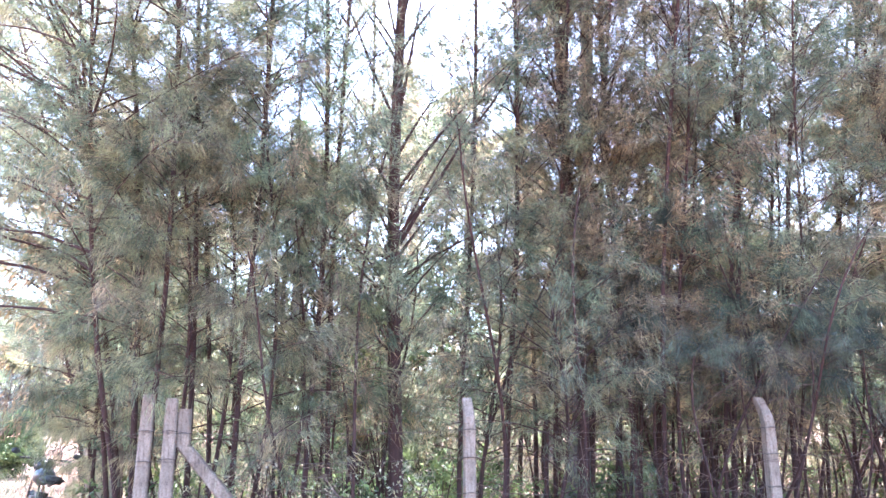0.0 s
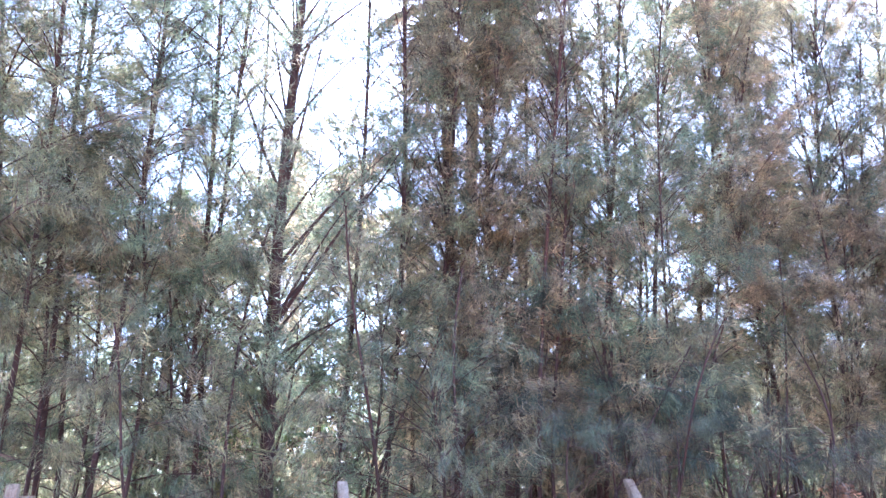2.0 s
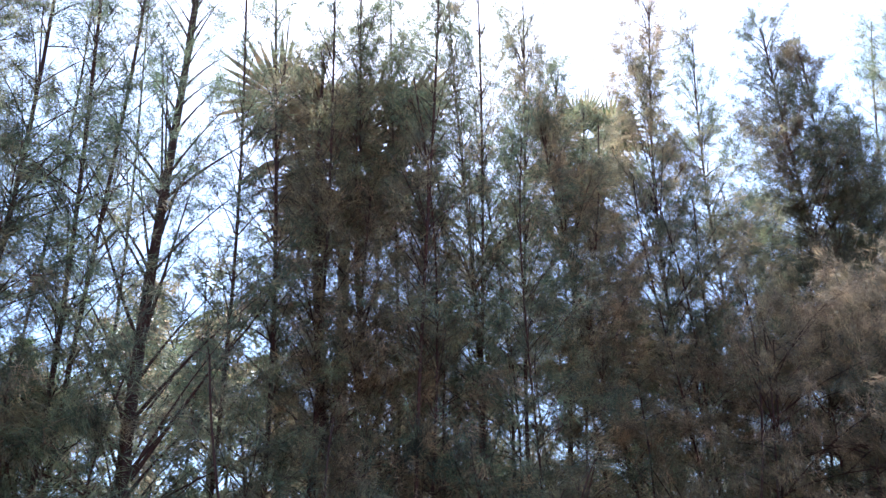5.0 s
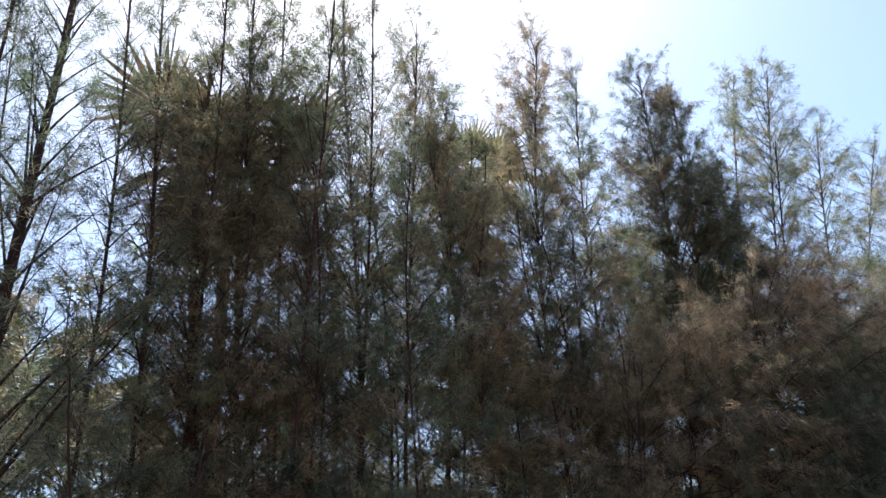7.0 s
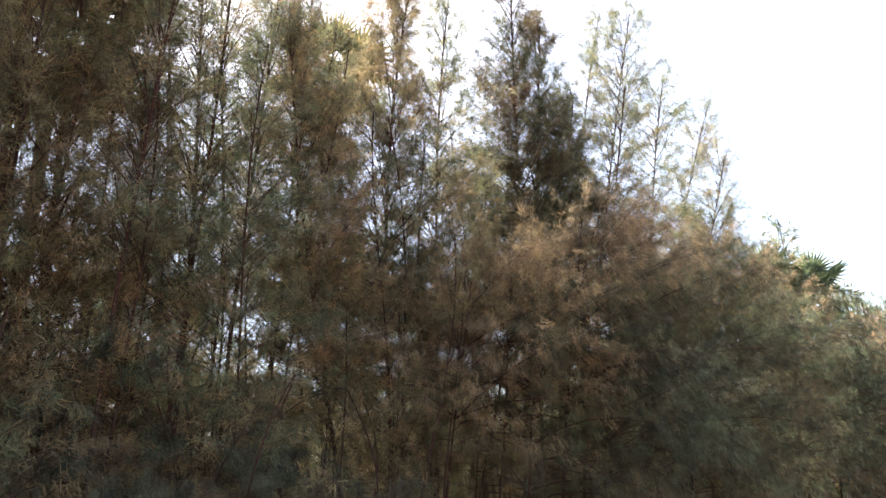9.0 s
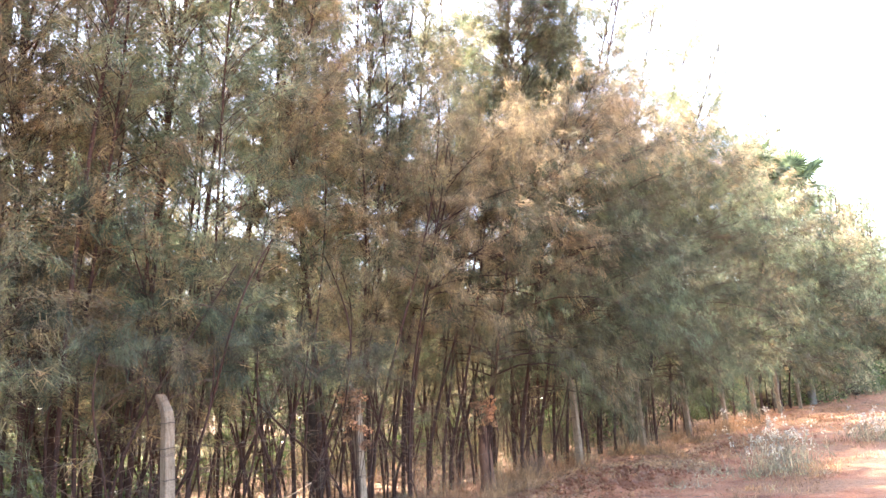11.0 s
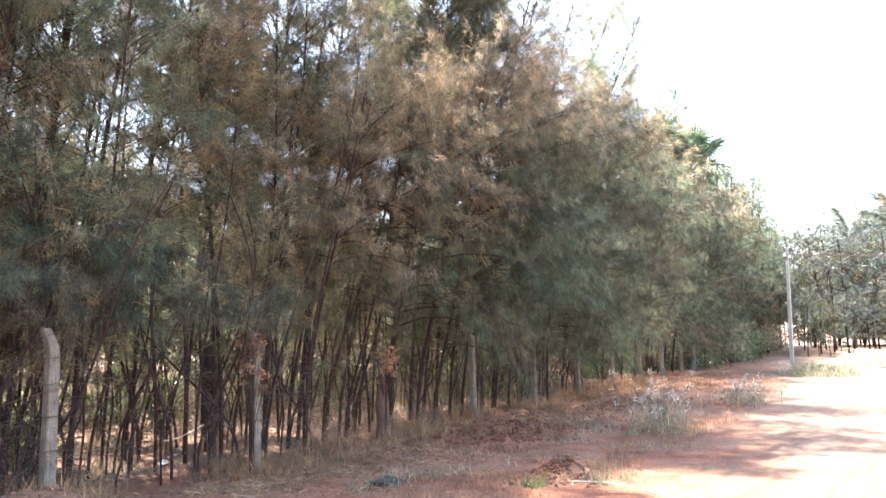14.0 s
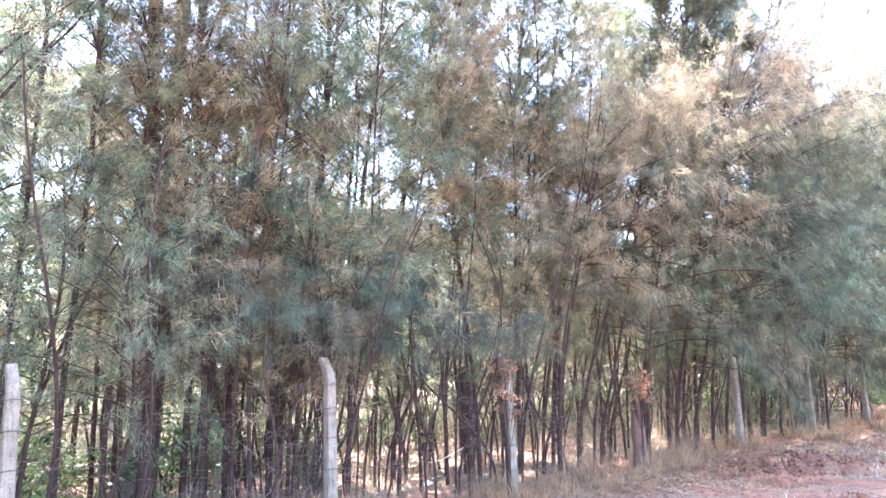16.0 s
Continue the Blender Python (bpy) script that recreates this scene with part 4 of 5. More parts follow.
palm("fan_palm", on(bearing(9.0, 10.2)), tuple(bearing(12.9, 10.2) - bearing(9.0, 10.2))[:2], 9.7, "tall fan palm with grey ringed trunk and stiff browning fronds", FAN_DRY, 25, 1, 1.32, 0.095, -72, 80, 0.8, 0.55, 1.9)
palm("fan_palm", on(bearing(33.5, 14.6)), tuple(bearing(35.5, 13.6) - bearing(33.5, 14.6))[:2], 11.3, "tall fan palm with stiff green fronds among the casuarinas", FAN, 24, 2, 0.95, 0.045, -70, 60)
palm("fan_palm", on(bearing(33.8, 15.0)), (0.1, 0.0), 6.6, "short fan palm with bright green fronds behind the fence", FAN, 12, 3, 1.0, 0.035, low=-20)
palm("fan_palm", on(bearing(67.6, 32.5)), (0.2, -0.3), 9.6, "fan palm with fresh green fronds rising above the tree row", FAN_GREEN, 26, 4, 1.2, 0.11, -30)
palm("fan_palm", on(bearing(69.8, 33.5)), (0.2, -0.3), 8.9, "fan palm with drooping green fronds above the tree row", FAN_GREEN, 22, 6, 1.15, 0.11, -45)
for i, (az, d, h) in enumerate([(-33.6, 42, 5.0), (-35.0, 36, 6.5), (-3.2, 20, 9.2), (1.2, 22, 9.0), (-12, 24, 8.5), (8.0, 25, 8.5), (-31.5, 70, 7)]):
    palm("feather_palm", on(bearing(az, d)), (0.4, -0.2), h, "palm with arching feathery green fronds beyond the casuarinas", FEATHER, 18, 20 + i, 1.15, 0.13, -30)

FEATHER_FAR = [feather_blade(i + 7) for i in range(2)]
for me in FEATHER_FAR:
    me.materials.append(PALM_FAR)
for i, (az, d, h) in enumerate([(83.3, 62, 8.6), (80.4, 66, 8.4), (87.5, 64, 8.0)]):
    palm("feather_palm", on(bearing(az, d)), (0.3, -0.2), h, "far palm with arching fronds, coloured hazy grey-green", FEATHER_FAR, 20, 40 + i, 1.25, 0.14, -30)


# ---- broad-leaved trees and shrubs ----
def leaf_cloud(centres, radii, per, size, rng, squash=0.75):
    c = np.repeat(np.asarray(centres, float), per, 0)
    r = np.repeat(np.asarray(radii, float), per)
    d = unit(rng.normal(size=c.shape))
    P = c + d * (r * rng.uniform(0.35, 1.0, len(r)) ** 0.5)[:, None] * np.array([1, 1, squash])
    a = unit(d * 0.5 + rng.normal(size=c.shape) + np.array([0, 0, -0.3]))
    b = unit(np.cross(a, rng.normal(size=c.shape)))
    ln = (size * rng.uniform(0.6, 1.3, len(r)))[:, None]
    V = np.stack([P - a * ln, P + b * ln * 0.42, P + a * ln, P - b * ln * 0.42], 1).reshape(-1, 3)
    return V, np.arange(len(V)).reshape(-1, 4)


def leafy(name, place, h, r, seed, mat, label, category, clumps=26, per=110, size=0.06, girth=0.05, stems=1, clear=0.3):
    rng = np.random.default_rng(seed)
    root = thing(name, place, label, category, "green undergrowth")
    wood = Wood()
    cs, rr = [], []
    for i in range(clumps):
        a, f = rng.uniform(0, 6.28), rng.uniform(clear, 1)
        rad = r * math.sqrt(rng.uniform(0.02, 1)) * math.sqrt(max(0.15, 1 - (1.5 * f - 0.75) ** 2))
        c = np.array([rad * math.cos(a), rad * math.sin(a), h * f])
        cs.append(c), rr.append(r * rng.uniform(0.2, 0.42))
        mid = np.array([c[0] * 0.1, c[1] * 0.1, c[2] * 0.5]) if h > 4 else np.array([c[0] * 0.25, c[1] * 0.25, c[2] * 0.55])
        wood.tube([(0.02 * math.cos(a) * stems, 0.02 * math.sin(a) * stems, -0.05), mid, c], [girth * 0.5, girth * 0.3, 0.005], 4)
    tagged(wood.mesh("stem", BARK, root), kind="stuff")
    V, F = leaf_cloud(cs, rr, per, size, rng)
    tagged(mesh_from("crown", V, F, mat, root), kind="stuff")
    return root


leafy("roadside_shrub", on(bearing(-30.6, 27.0)), 1.75, 1.25, 5, SHRUB_LEAF, "rounded bright green shrub beside the sandy track", "shrub", 70, 420, 0.05, clear=0.08)
leafy("roadside_shrub", on(bearing(-35.0, 38.0)), 2.2, 2.4, 6, SHRUB_LEAF, "rounded bright green shrub beside the sandy track", "shrub", 40, 240, 0.09, clear=0.06)
leafy("sapling", on(at(along(-6.6, 2.2), 2.2)), 3.6, 0.55, 7, BROAD_LEAF, "slender broad-leaved sapling with glossy green leaves", "sapling", 16, 60, 0.055, 0.03, clear=0.25)
leafy("sapling", on(at(along(-4.6, 1.8), 1.8)), 2.9, 0.5, 8, BROAD_LEAF, "slender broad-leaved sapling with glossy green leaves", "sapling", 14, 60, 0.055, 0.03, clear=0.3)
leafy("sapling", on(at(along(19.5, 4.2), 4.2)), 7.0, 1.4, 9, BROAD_LEAF, "broad-leaved tree with yellow-green leaves among the stems", "tree", 30, 90, 0.08, 0.05, clear=0.4)
leafy("sapling", on(at(along(30.5, 3.4), 3.4)), 2.4, 0.9, 10, BROAD_LEAF, "low broad-leaved bush with pale sunlit leaves", "bush", 20, 70, 0.07, 0.03, clear=0.15)
backs = [leafy("broadleaf_tree", Vector((0, 0, 0)), 8.5, 3.2, 60 + i, BROAD_LEAF, "dense broad-leaved tree behind the plantation", "tree", 44, 130, 0.15, 0.12, clear=0.1) for i in range(2)]
bush = [leafy("bush", Vector((0, 0, 0)), 1.7, 1.3, 64 + i, WEED_LEAF if i else BROAD_LEAF, "low tangled bush among the tree stems", "bush", 26, 80, 0.055, 0.03, clear=0.05) for i in range(2)]
rb = random.Random(8)


def scatter(forms, spots):
    for i, p in enumerate(spots):
        m = Matrix.Translation(on(p)) @ Matrix.Rotation(rb.uniform(0, 6.28), 4, "Z") @ Matrix.Scale(rb.uniform(0.7, 1.2), 4)
        if i < len(forms):
            forms[i].matrix_basis = m
        else:
            f = forms[i % len(forms)]
            copy_thing(f, m @ Matrix.Diagonal((*[1 / x for x in f.scale], 1)))


scatter(backs, [at(-10 + k * 3.0 + rb.uniform(-1, 1), rb.uniform(30, 40)) for k in range(24)] + [bearing(78 + k * 1.5, rb.uniform(68, 76)) for k in range(10)] + [at(-12 + k * 4.0, rb.uniform(40, 46)) for k in range(10)] + [bearing(-25.6 - 0.9 * k, rb.uniform(115, 130)) for k in range(7)])
scatter(bush, [at(rb.uniform(14, 40), rb.uniform(8, 18)) for k in range(18)] + [at(rb.uniform(-12, 20), rb.uniform(24, 34)) for k in range(18)] + [at(rb.uniform(-1, 8), rb.uniform(6, 12)) for k in range(7)] + [at(rb.uniform(17, 46), rb.uniform(0.8, 4)) for k in range(26)] + [at(32 + k * 1.3, rb.uniform(-0.6, 1.6)) for k in range(24)])
for i in range(12):
    az, q = -19.5 + i * 1.5 + rb.uniform(-0.5, 0.5), rb.uniform(0.1, 1.0)
    leafy("weedy_shrub", on(at(along(az, q), q)), rb.uniform(0.9, 1.5), 0.42, 90 + i, WEED_LEAF, "straggly grey-green weed with small round leaves by the fence", "weed", 14, 26, 0.022, 0.012, clear=0.25)

under = [leafy("undergrowth_bush", Vector((0, 0, 0)), 0.95, 0.7, 70 + i, SHRUB_LEAF if i else BROAD_LEAF, "low leafy green bush in the shade of the stems", "bush", 18, 46, 0.045, 0.02, clear=0.1) for i in range(3)]
scatter(under, [at(rb.uniform(0.4, 9.0), rb.uniform(1.6, 6.5)) for k in range(13)] + [at(rb.uniform(-3.0, 1.0), rb.uniform(1.2, 5.0)) for k in range(10)] + [at(rb.uniform(9, 16), rb.uniform(4.0, 8.0)) for k in range(4)])


def tangle(name, place, label, category, n, r, h, seed, mat=TWIG, thick=0.004):
    """Arching dry shoots that cross one another, with short side twigs."""
    rng = np.random.default_rng(seed)
    root = thing(name, place, label, category, "dry tangles")
    wood = Wood()
    for i in range(n):
        a, b = rng.uniform(0, 6.28, 2)
        p0 = np.array([r * 0.6 * math.cos(a) * rng.random(), r * 0.6 * math.sin(a) * rng.random(), 0.0])
        p2 = np.array([r * math.cos(b), r * math.sin(b), h * rng.uniform(0.05, 0.7)])
        p1 = 0.5 * (p0 + p2) + np.array([0, 0, h * rng.uniform(0.3, 0.9)])
        f = np.linspace(0, 1, 5)[:, None]
        pts = (1 - f) ** 2 * p0 + 2 * f * (1 - f) * p1 + f ** 2 * p2
        wood.tube(pts, np.linspace(thick, thick * 0.35, 5), 3)
        for j in range(3):
            q0 = pts[rng.integers(1, 5)]
            wood.tube([q0, q0 + unit(rng.normal(size=3) + [0, 0, 0.3]) * rng.uniform(0.06, 0.22)], [thick * 0.5, thick * 0.2], 3)
    tagged(wood.mesh("shoot", mat, root), kind="stuff")
    return root


rt = random.Random(44)
for i in range(34):
    tangle("dry_scrub", on(at(rt.uniform(-3.4, 22), rt.uniform(-0.5, 1.1))), "tangle of thin dry shoots along the foot of the fence", "scrub", 16, rt.uniform(0.25, 0.6), rt.uniform(0.35, 0.85), 500 + i)
for i, (s, h, r) in enumerate(((6.95, 1.75, 0.26), (9.9, 1.5, 0.24))):
    leafy("dry_creeper", on(at(s, -0.02)), h, r, 540 + i, DRY_CREEPER, "withered red-brown creeper hanging on a fence post", "creeper", 24, 46, 0.026, 0.01, clear=0.6)
# ---- dead trunk among the stems ----
stump = thing("dead_trunk", on(at(along(33.6, 1.7), 1.7)), "dark broken old trunk bulging above a thin foot", "tree trunk")
wood = Wood()
zz = np.array([-0.05, 0.25, 0.38, 0.5, 0.75, 1.05, 1.35, 1.6, 1.7])
wood.tube(np.stack([0.10 - 0.06 * zz, 0 * zz, zz], 1), [0.03, 0.035, 0.10, 0.165, 0.17, 0.135, 0.105, 0.08, 0.03], 10)
wood.mesh("trunk", CHAR_BARK, stump)
wood = Wood()
wood.tube([(0.0, -0.13, 0.7), (-0.25, -0.3, 0.5), (-0.7, -0.35, 0.36), (-1.0, -0.3, 0.33)], [0.013, 0.011, 0.008, 0.004], 5)
wood.mesh("pale_limb", STICK, stump)


stub = thing("old_stump", on(at(9.93, 0.05)), "short red-brown tree stump standing in the fence line", "tree stump")
wood = Wood()
wood.tube([(0.0, 0, -0.1), (0.01, 0, 0.08), (0.02, 0.01, 0.3), (-0.01, 0, 0.55), (0.02, 0.02, 0.8), (0.0, 0.03, 0.98), (0.02, 0.03, 1.02)], [0.17, 0.125, 0.10, 0.115, 0.09, 0.08, 0.03], 10)
wood.mesh("trunk", STUMP_BARK, stub)

# ---- grass, litter and weeds ----
def tussocks(name, spots, mat, label, per, length, width, seed, spread=0.12, upright=0.9):
    rng = np.random.default_rng(seed)
    c = np.repeat(np.array([tuple(on(p)) for p in spots]), per, 0)
    c[:, :2] += rng.normal(0, spread, (len(c), 2))
    D = unit(rng.normal(0, 0.45, c.shape) + np.array([0, 0, upright]))
    D[:, 2] = np.abs(D[:, 2])
    V, F = blades(c, D, length * rng.uniform(0.4, 1.2, len(c)), width, rng)
    ob = mesh_from(name, V, F, mat)
    return tagged(ob, label, "grass", kind="stuff")


rg = random.Random(21)


def spots(n, s0, s1, q0, q1):
    return [at(rg.uniform(s0, s1), rg.uniform(q0, q1)) for _ in range(n)]


def patchy(n, s0, s1, q0, q1, cut=0.02):
    out = []
    while len(out) < n:
        s, q = rg.uniform(s0, s1), rg.uniform(q0, q1)
        if noise.noise((s * 0.8, q * 0.8, 3.0)) > cut:
            out.append(at(s, q))
    return out


tussocks("dry_grass", patchy(1500, -3, 30, -4.6, 0.4, -0.05), DRY_GRASS, "short straw-coloured dry grass on the verge", 18, 0.14, 0.007, 1)
tussocks("dry_grass", patchy(420, -3, 24, -0.9, 0.5, 0.05), DRY_GRASS, "tall dry grass along the fence foot", 20, 0.42, 0.006, 2)
tussocks("dry_weeds", patchy(160, -4, 20, 0.2, 3.5, 0.1), WEED_LEAF, "thin grey-green weeds under the trees", 18, 0.5, 0.007, 3, 0.16)
tussocks("field_weeds", [at(rg.uniform(-9, 22), 3.2 + 15 * rg.random() ** 1.5) for _ in range(620)], FIELD_WEED, "knee-high grey-green weeds among the far stems", 22, 0.6, 0.012, 14, 0.3, 0.9)
tussocks("field_weeds", [bearing(rg.uniform(-22, 52), 17 + 28 * rg.random()) for _ in range(1300)], FIELD_WEED, "tall grey-green weeds covering the field behind the trees", 24, 0.75, 0.03, 15, 0.45, 0.9)
tussocks("dry_stalks", spots(130, -4, 24, 0.2, 3.0), DRY_GRASS, "tangled dry stalks between the tree stems", 9, 0.9, 0.007, 4, 0.22, 0.7)
tussocks("green_grass", [bearing(78.6 + rg.uniform(-1.6, 1.4), rg.uniform(27.5, 31)) for _ in range(90)], WEED_LEAF, "low patch of green weeds by the track", 24, 0.45, 0.02, 5, 0.3)
rng = np.random.default_rng(9)
n = 16000
ss, qq = rng.uniform(-5, 40, n), rng.uniform(-3.2, 9, n)
P = np.outer(ss, np.array(U)) + np.outer(qq + FENCE, np.array(N))
P[:, 2] = [lie(x, y) + 0.012 for x, y in P[:, :2]]
a = rng.uniform(0, 6.28, n)
V, F = blades(P, np.stack([np.cos(a), np.sin(a), rng.uniform(0, 0.25, n)], 1), rng.uniform(0.05, 0.22, n), 0.009, rng)
tagged(mesh_from("needle_litter", V, F, LITTER), "scattered fallen needles and twigs on the earth", "litter", kind="stuff")


def plumed_weed(p, seed, h):
    """A clump of thin stalks with pale fluffy heads."""
    rng = np.random.default_rng(seed)
    root = thing("plumed_weed", on(p), "clump of dry weed with pale fluffy seed heads", "weed", "plumed weeds")
    n = 22
    base = rng.normal(0, 0.17, (n, 3)) * np.array([1, 1, 0])
    D = unit(rng.normal(0, 0.28, (n, 3)) + np.array([0, 0, 1.0]))
    ln = h * rng.uniform(0.55, 1.1, n)
    V, F = blades(base, D, ln, 0.010, rng)
    k = 80
    i = rng.integers(0, n, k)
    f = rng.uniform(0.1, 0.9, k)
    V2, F2 = blades(base[i] + D[i] * (ln[i] * f)[:, None], unit(rng.normal(size=(k, 3)) + [0, 0, 0.4]), rng.uniform(0.05, 0.13, k), 0.012, rng)
    tagged(mesh_from("stalk", np.concatenate([V, V2]), np.concatenate([F, F2 + len(V)]), PLUME_STALK, root), kind="stuff")
    heads = rng.choice(n, 12, replace=False)
    tip = base[heads] + D[heads] * ln[heads][:, None]
    V, F = leaf_cloud(tip, np.full(12, 0.04), 10, 0.022, rng, 1.4)
    tagged(mesh_from("seed_head", V, F, PLUME_HEAD, root), kind="stuff")


for i in range(8):
    plumed_weed(at(rg.gauss(12.9, 0.55), rg.gauss(-3.75, 0.3)), 300 + i, rg.uniform(0.5, 0.95))
for i in range(7):
    plumed_weed(at(rg.uniform(15.6, 19.0), rg.uniform(-4.9, -4.1)), 330 + i, rg.uniform(0.35, 0.7))

# ---- small things on the verge ----
def lump(bm, r, seed, squash=0.5):
    bmesh.ops.create_icosphere(bm, subdivisions=2, radius=r)
    for v in bm.verts:
        k = 1 + 0.6 * noise.noise(v.co * (2.2 / r) * 0.5 + Vector((seed, 0, 0))) + 0.12 * noise.noise(v.co * (5 / r))
        v.co = Vector((v.co.x * k, v.co.y * k, max(-0.2 * r, v.co.z * k * squash)))


bm = bmesh.new()
lump(bm, 0.17, 3.0, 0.4)
stone = part("stone", bm, STONE, None)
stone.location = on((6.08, 5.72), 0.01)
stone.scale = (1.3, 0.8, 1)
tagged(stone, "dark grey stone lying on the reddish verge", "stone")
clods = bmesh.new()
bmesh.ops.create_icosphere(clods, subdivisions=1, radius=1.0)
cv = np.array([v.co[:] for v in clods.verts])
cf = np.array([[v.index for v in f.verts] for f in clods.faces])
clods.free()
rng = np.random.default_rng(33)
V, F = [], []
k = 0
for hx, hy, sp, num, big in [(7.62, 4.35, 0.3, 40, 0.03), (8.2, 6.6, 0.6, 200, 0.035), (10.5, 7.2, 0.7, 160, 0.03), (3.0, 6.7, 0.5, 160, 0.035), (6.5, 6.6, 1.0, 260, 0.03), (11.6, 8.0, 1.0, 260, 0.035), (8.8, 7.6, 0.9, 300, 0.04), (13.4, 7.6, 1.2, 240, 0.04)]:
    for i in range(num):
        x, y = hx + rng.normal(0, sp), hy + rng.normal(0, sp * 0.7)
        r = big * rng.uniform(0.25, 1.1)
        V.append(cv * rng.uniform(0.55, 1.3, (len(cv), 1)) * r * np.array([1.2, 1, 0.8]) + np.array([x, y, lie(x, y) + 0.2 * r]))
        F.append(cf + k)
        k += len(cv)
tagged(mesh_from("earth_clods", np.concatenate(V), np.concatenate(F), SOIL_HEAP), "crumbled clods of dug red earth on the verge", "earth", kind="stuff")
V, F, k = [], [], 0
for hx, hy, sp, num, big in [(7.62, 4.35, 0.3, 420, 0.026), (9.1, 6.9, 0.55, 420, 0.032), (10.3, 6.8, 0.75, 520, 0.034), (15.5, 7.2, 0.9, 200, 0.034)]:
    for i in range(num):
        x, y = hx + rng.normal(0, sp), hy + rng.normal(0, sp * 0.6)
        r = big * rng.uniform(0.2, 1.1)
        V.append(cv * rng.uniform(0.35, 1.6, (len(cv), 1)) * r * rng.uniform(0.6, 1.5, 3) + np.array([x, y, lie(x, y) + 0.2 * r]))
        F.append(cf + k)
        k += len(cv)
tagged(mesh_from("dug_earth", np.concatenate(V), np.concatenate(F), DARK_SOIL), "rough heaps of freshly dug dark red earth", "earth", kind="stuff")
roots = thing("root_pile", on((7.62, 4.35)), "tangle of dead roots on a heap of red earth", "roots")
wood = Wood()
for i in range(26):
    a, l = rg.uniform(0, 6.28), rg.uniform(0.12, 0.4)
    x, y = rg.gauss(0, 0.16), rg.gauss(0, 0.1)
    wood.tube([(x, y, -0.03), (x + 0.5 * l * math.cos(a), y + 0.5 * l * math.sin(a), rg.uniform(0.01, 0.06)), (x + l * math.cos(a), y + l * math.sin(a), rg.uniform(-0.12, 0.08))], [0.006, 0.005, 0.002], 4)
tagged(wood.mesh("root", TWIG, roots), kind="stuff")
# straw and dry leaves, added also to brighten the earth where sun dapples are missing
n = 5200
c0 = np.array([(6.9, 6.7), (7.6, 7.0), (10.3, 8.1), (9.2, 7.6), (5.2, 7.0), (12.0, 7.6)])[rng.integers(0, 6, n)]
P = np.stack([c0[:, 0] + rng.normal(0, 0.8, n), c0[:, 1] + rng.normal(0, 0.4, n), np.zeros(n)], 1)
P[:, 2] = [lie(x, y) + 0.015 for x, y in P[:, :2]]
a = rng.uniform(0, 6.28, n)
VV, FF = blades(P, np.stack([np.cos(a), np.sin(a), rng.uniform(0, 0.5, n)], 1), rng.uniform(0.03, 0.12, n), 0.012, rng)
tagged(mesh_from("straw_litter", VV, FF, DRY_GRASS), "pale straw and dry leaves strewn over red earth in place of sun dapples", "litter", kind="stuff")
stick = thing("fallen_stick", on((7.2, 3.6)), "long bleached fallen stick on the ground", "stick")
wood = Wood()
wood.tube([(-0.16, 0.36, 0.0), (-0.12, 0.38, 0.05), (0.08, 0.14, 0.035), (0.02, -0.22, 0.025), (-0.1, -0.55, 0.015), (-0.24, -0.9, 0.01)], [0.006, 0.009, 0.010, 0.009, 0.008, 0.004], 6)
wood.mesh("stem", STICK, stick)
pile = thing("brush_pile", on((33.4, 5.2)), "heap of pale cut branches beside the track", "brushwood")
wood = Wood()
for i in range(150):
    x, y = rg.gauss(0, 1.3), rg.gauss(0, 0.8)
    z = max(0.03, 0.75 * math.exp(-(x * x + y * y) / 1.8) * rg.uniform(0.2, 1))
    a, l = rg.uniform(0, 6.28), rg.uniform(0.4, 1.1)
    d = Vector((math.cos(a), math.sin(a), rg.uniform(-0.25, 0.35))) * l
    wood.tube([(x - d.x, y - d.y, max(0.02, z - d.z)), (x, y, z), (x + d.x, y + d.y, max(0.02, z + d.z))], [0.018, 0.015, 0.006], 4)
tagged(wood.mesh("stick", STICK, pile), kind="stuff")
for i in range(6):
    bm = bmesh.new()
    lump(bm, 0.22 + 0.12 * rg.random(), i + 20.0, 0.4)
    o = part("earth_clod", bm, SOIL_HEAP, None, "", True)
    o.location = on(bearing(83 + i * 1.2, 41 + rg.uniform(-1, 2)), 0.05)
    tagged(o, "low heap of pale earth by the track", "earth", "clods of earth")
for i in range(3):
    bm = bmesh.new()
    bmesh.ops.create_grid(bm, x_segments=4, y_segments=3, size=0.045)
    for v in bm.verts:
        v.co.z = 0.05 * noise.noise(v.co * 14 + Vector((i, 0, 0)))
        v.co.x *= 1.5
    bmesh.ops.solidify(bm, geom=bm.faces[:], thickness=0.004)
    o = part("paper_scrap", bm, PLASTER, None, "", True)
    p = at(along(30.5 + 0.6 * i, 1.6 + 0.3 * i), 1.6 + 0.3 * i)
    o.matrix_world = Matrix.Translation(on(p, 0.05)) @ Matrix.Rotation(rg.uniform(0, 3), 4, "Z") @ Matrix.Rotation(rg.uniform(-0.3, 0.3), 4, "X")
    tagged(o, "crumpled white scrap lying among dry weeds", "litter", "white scraps")

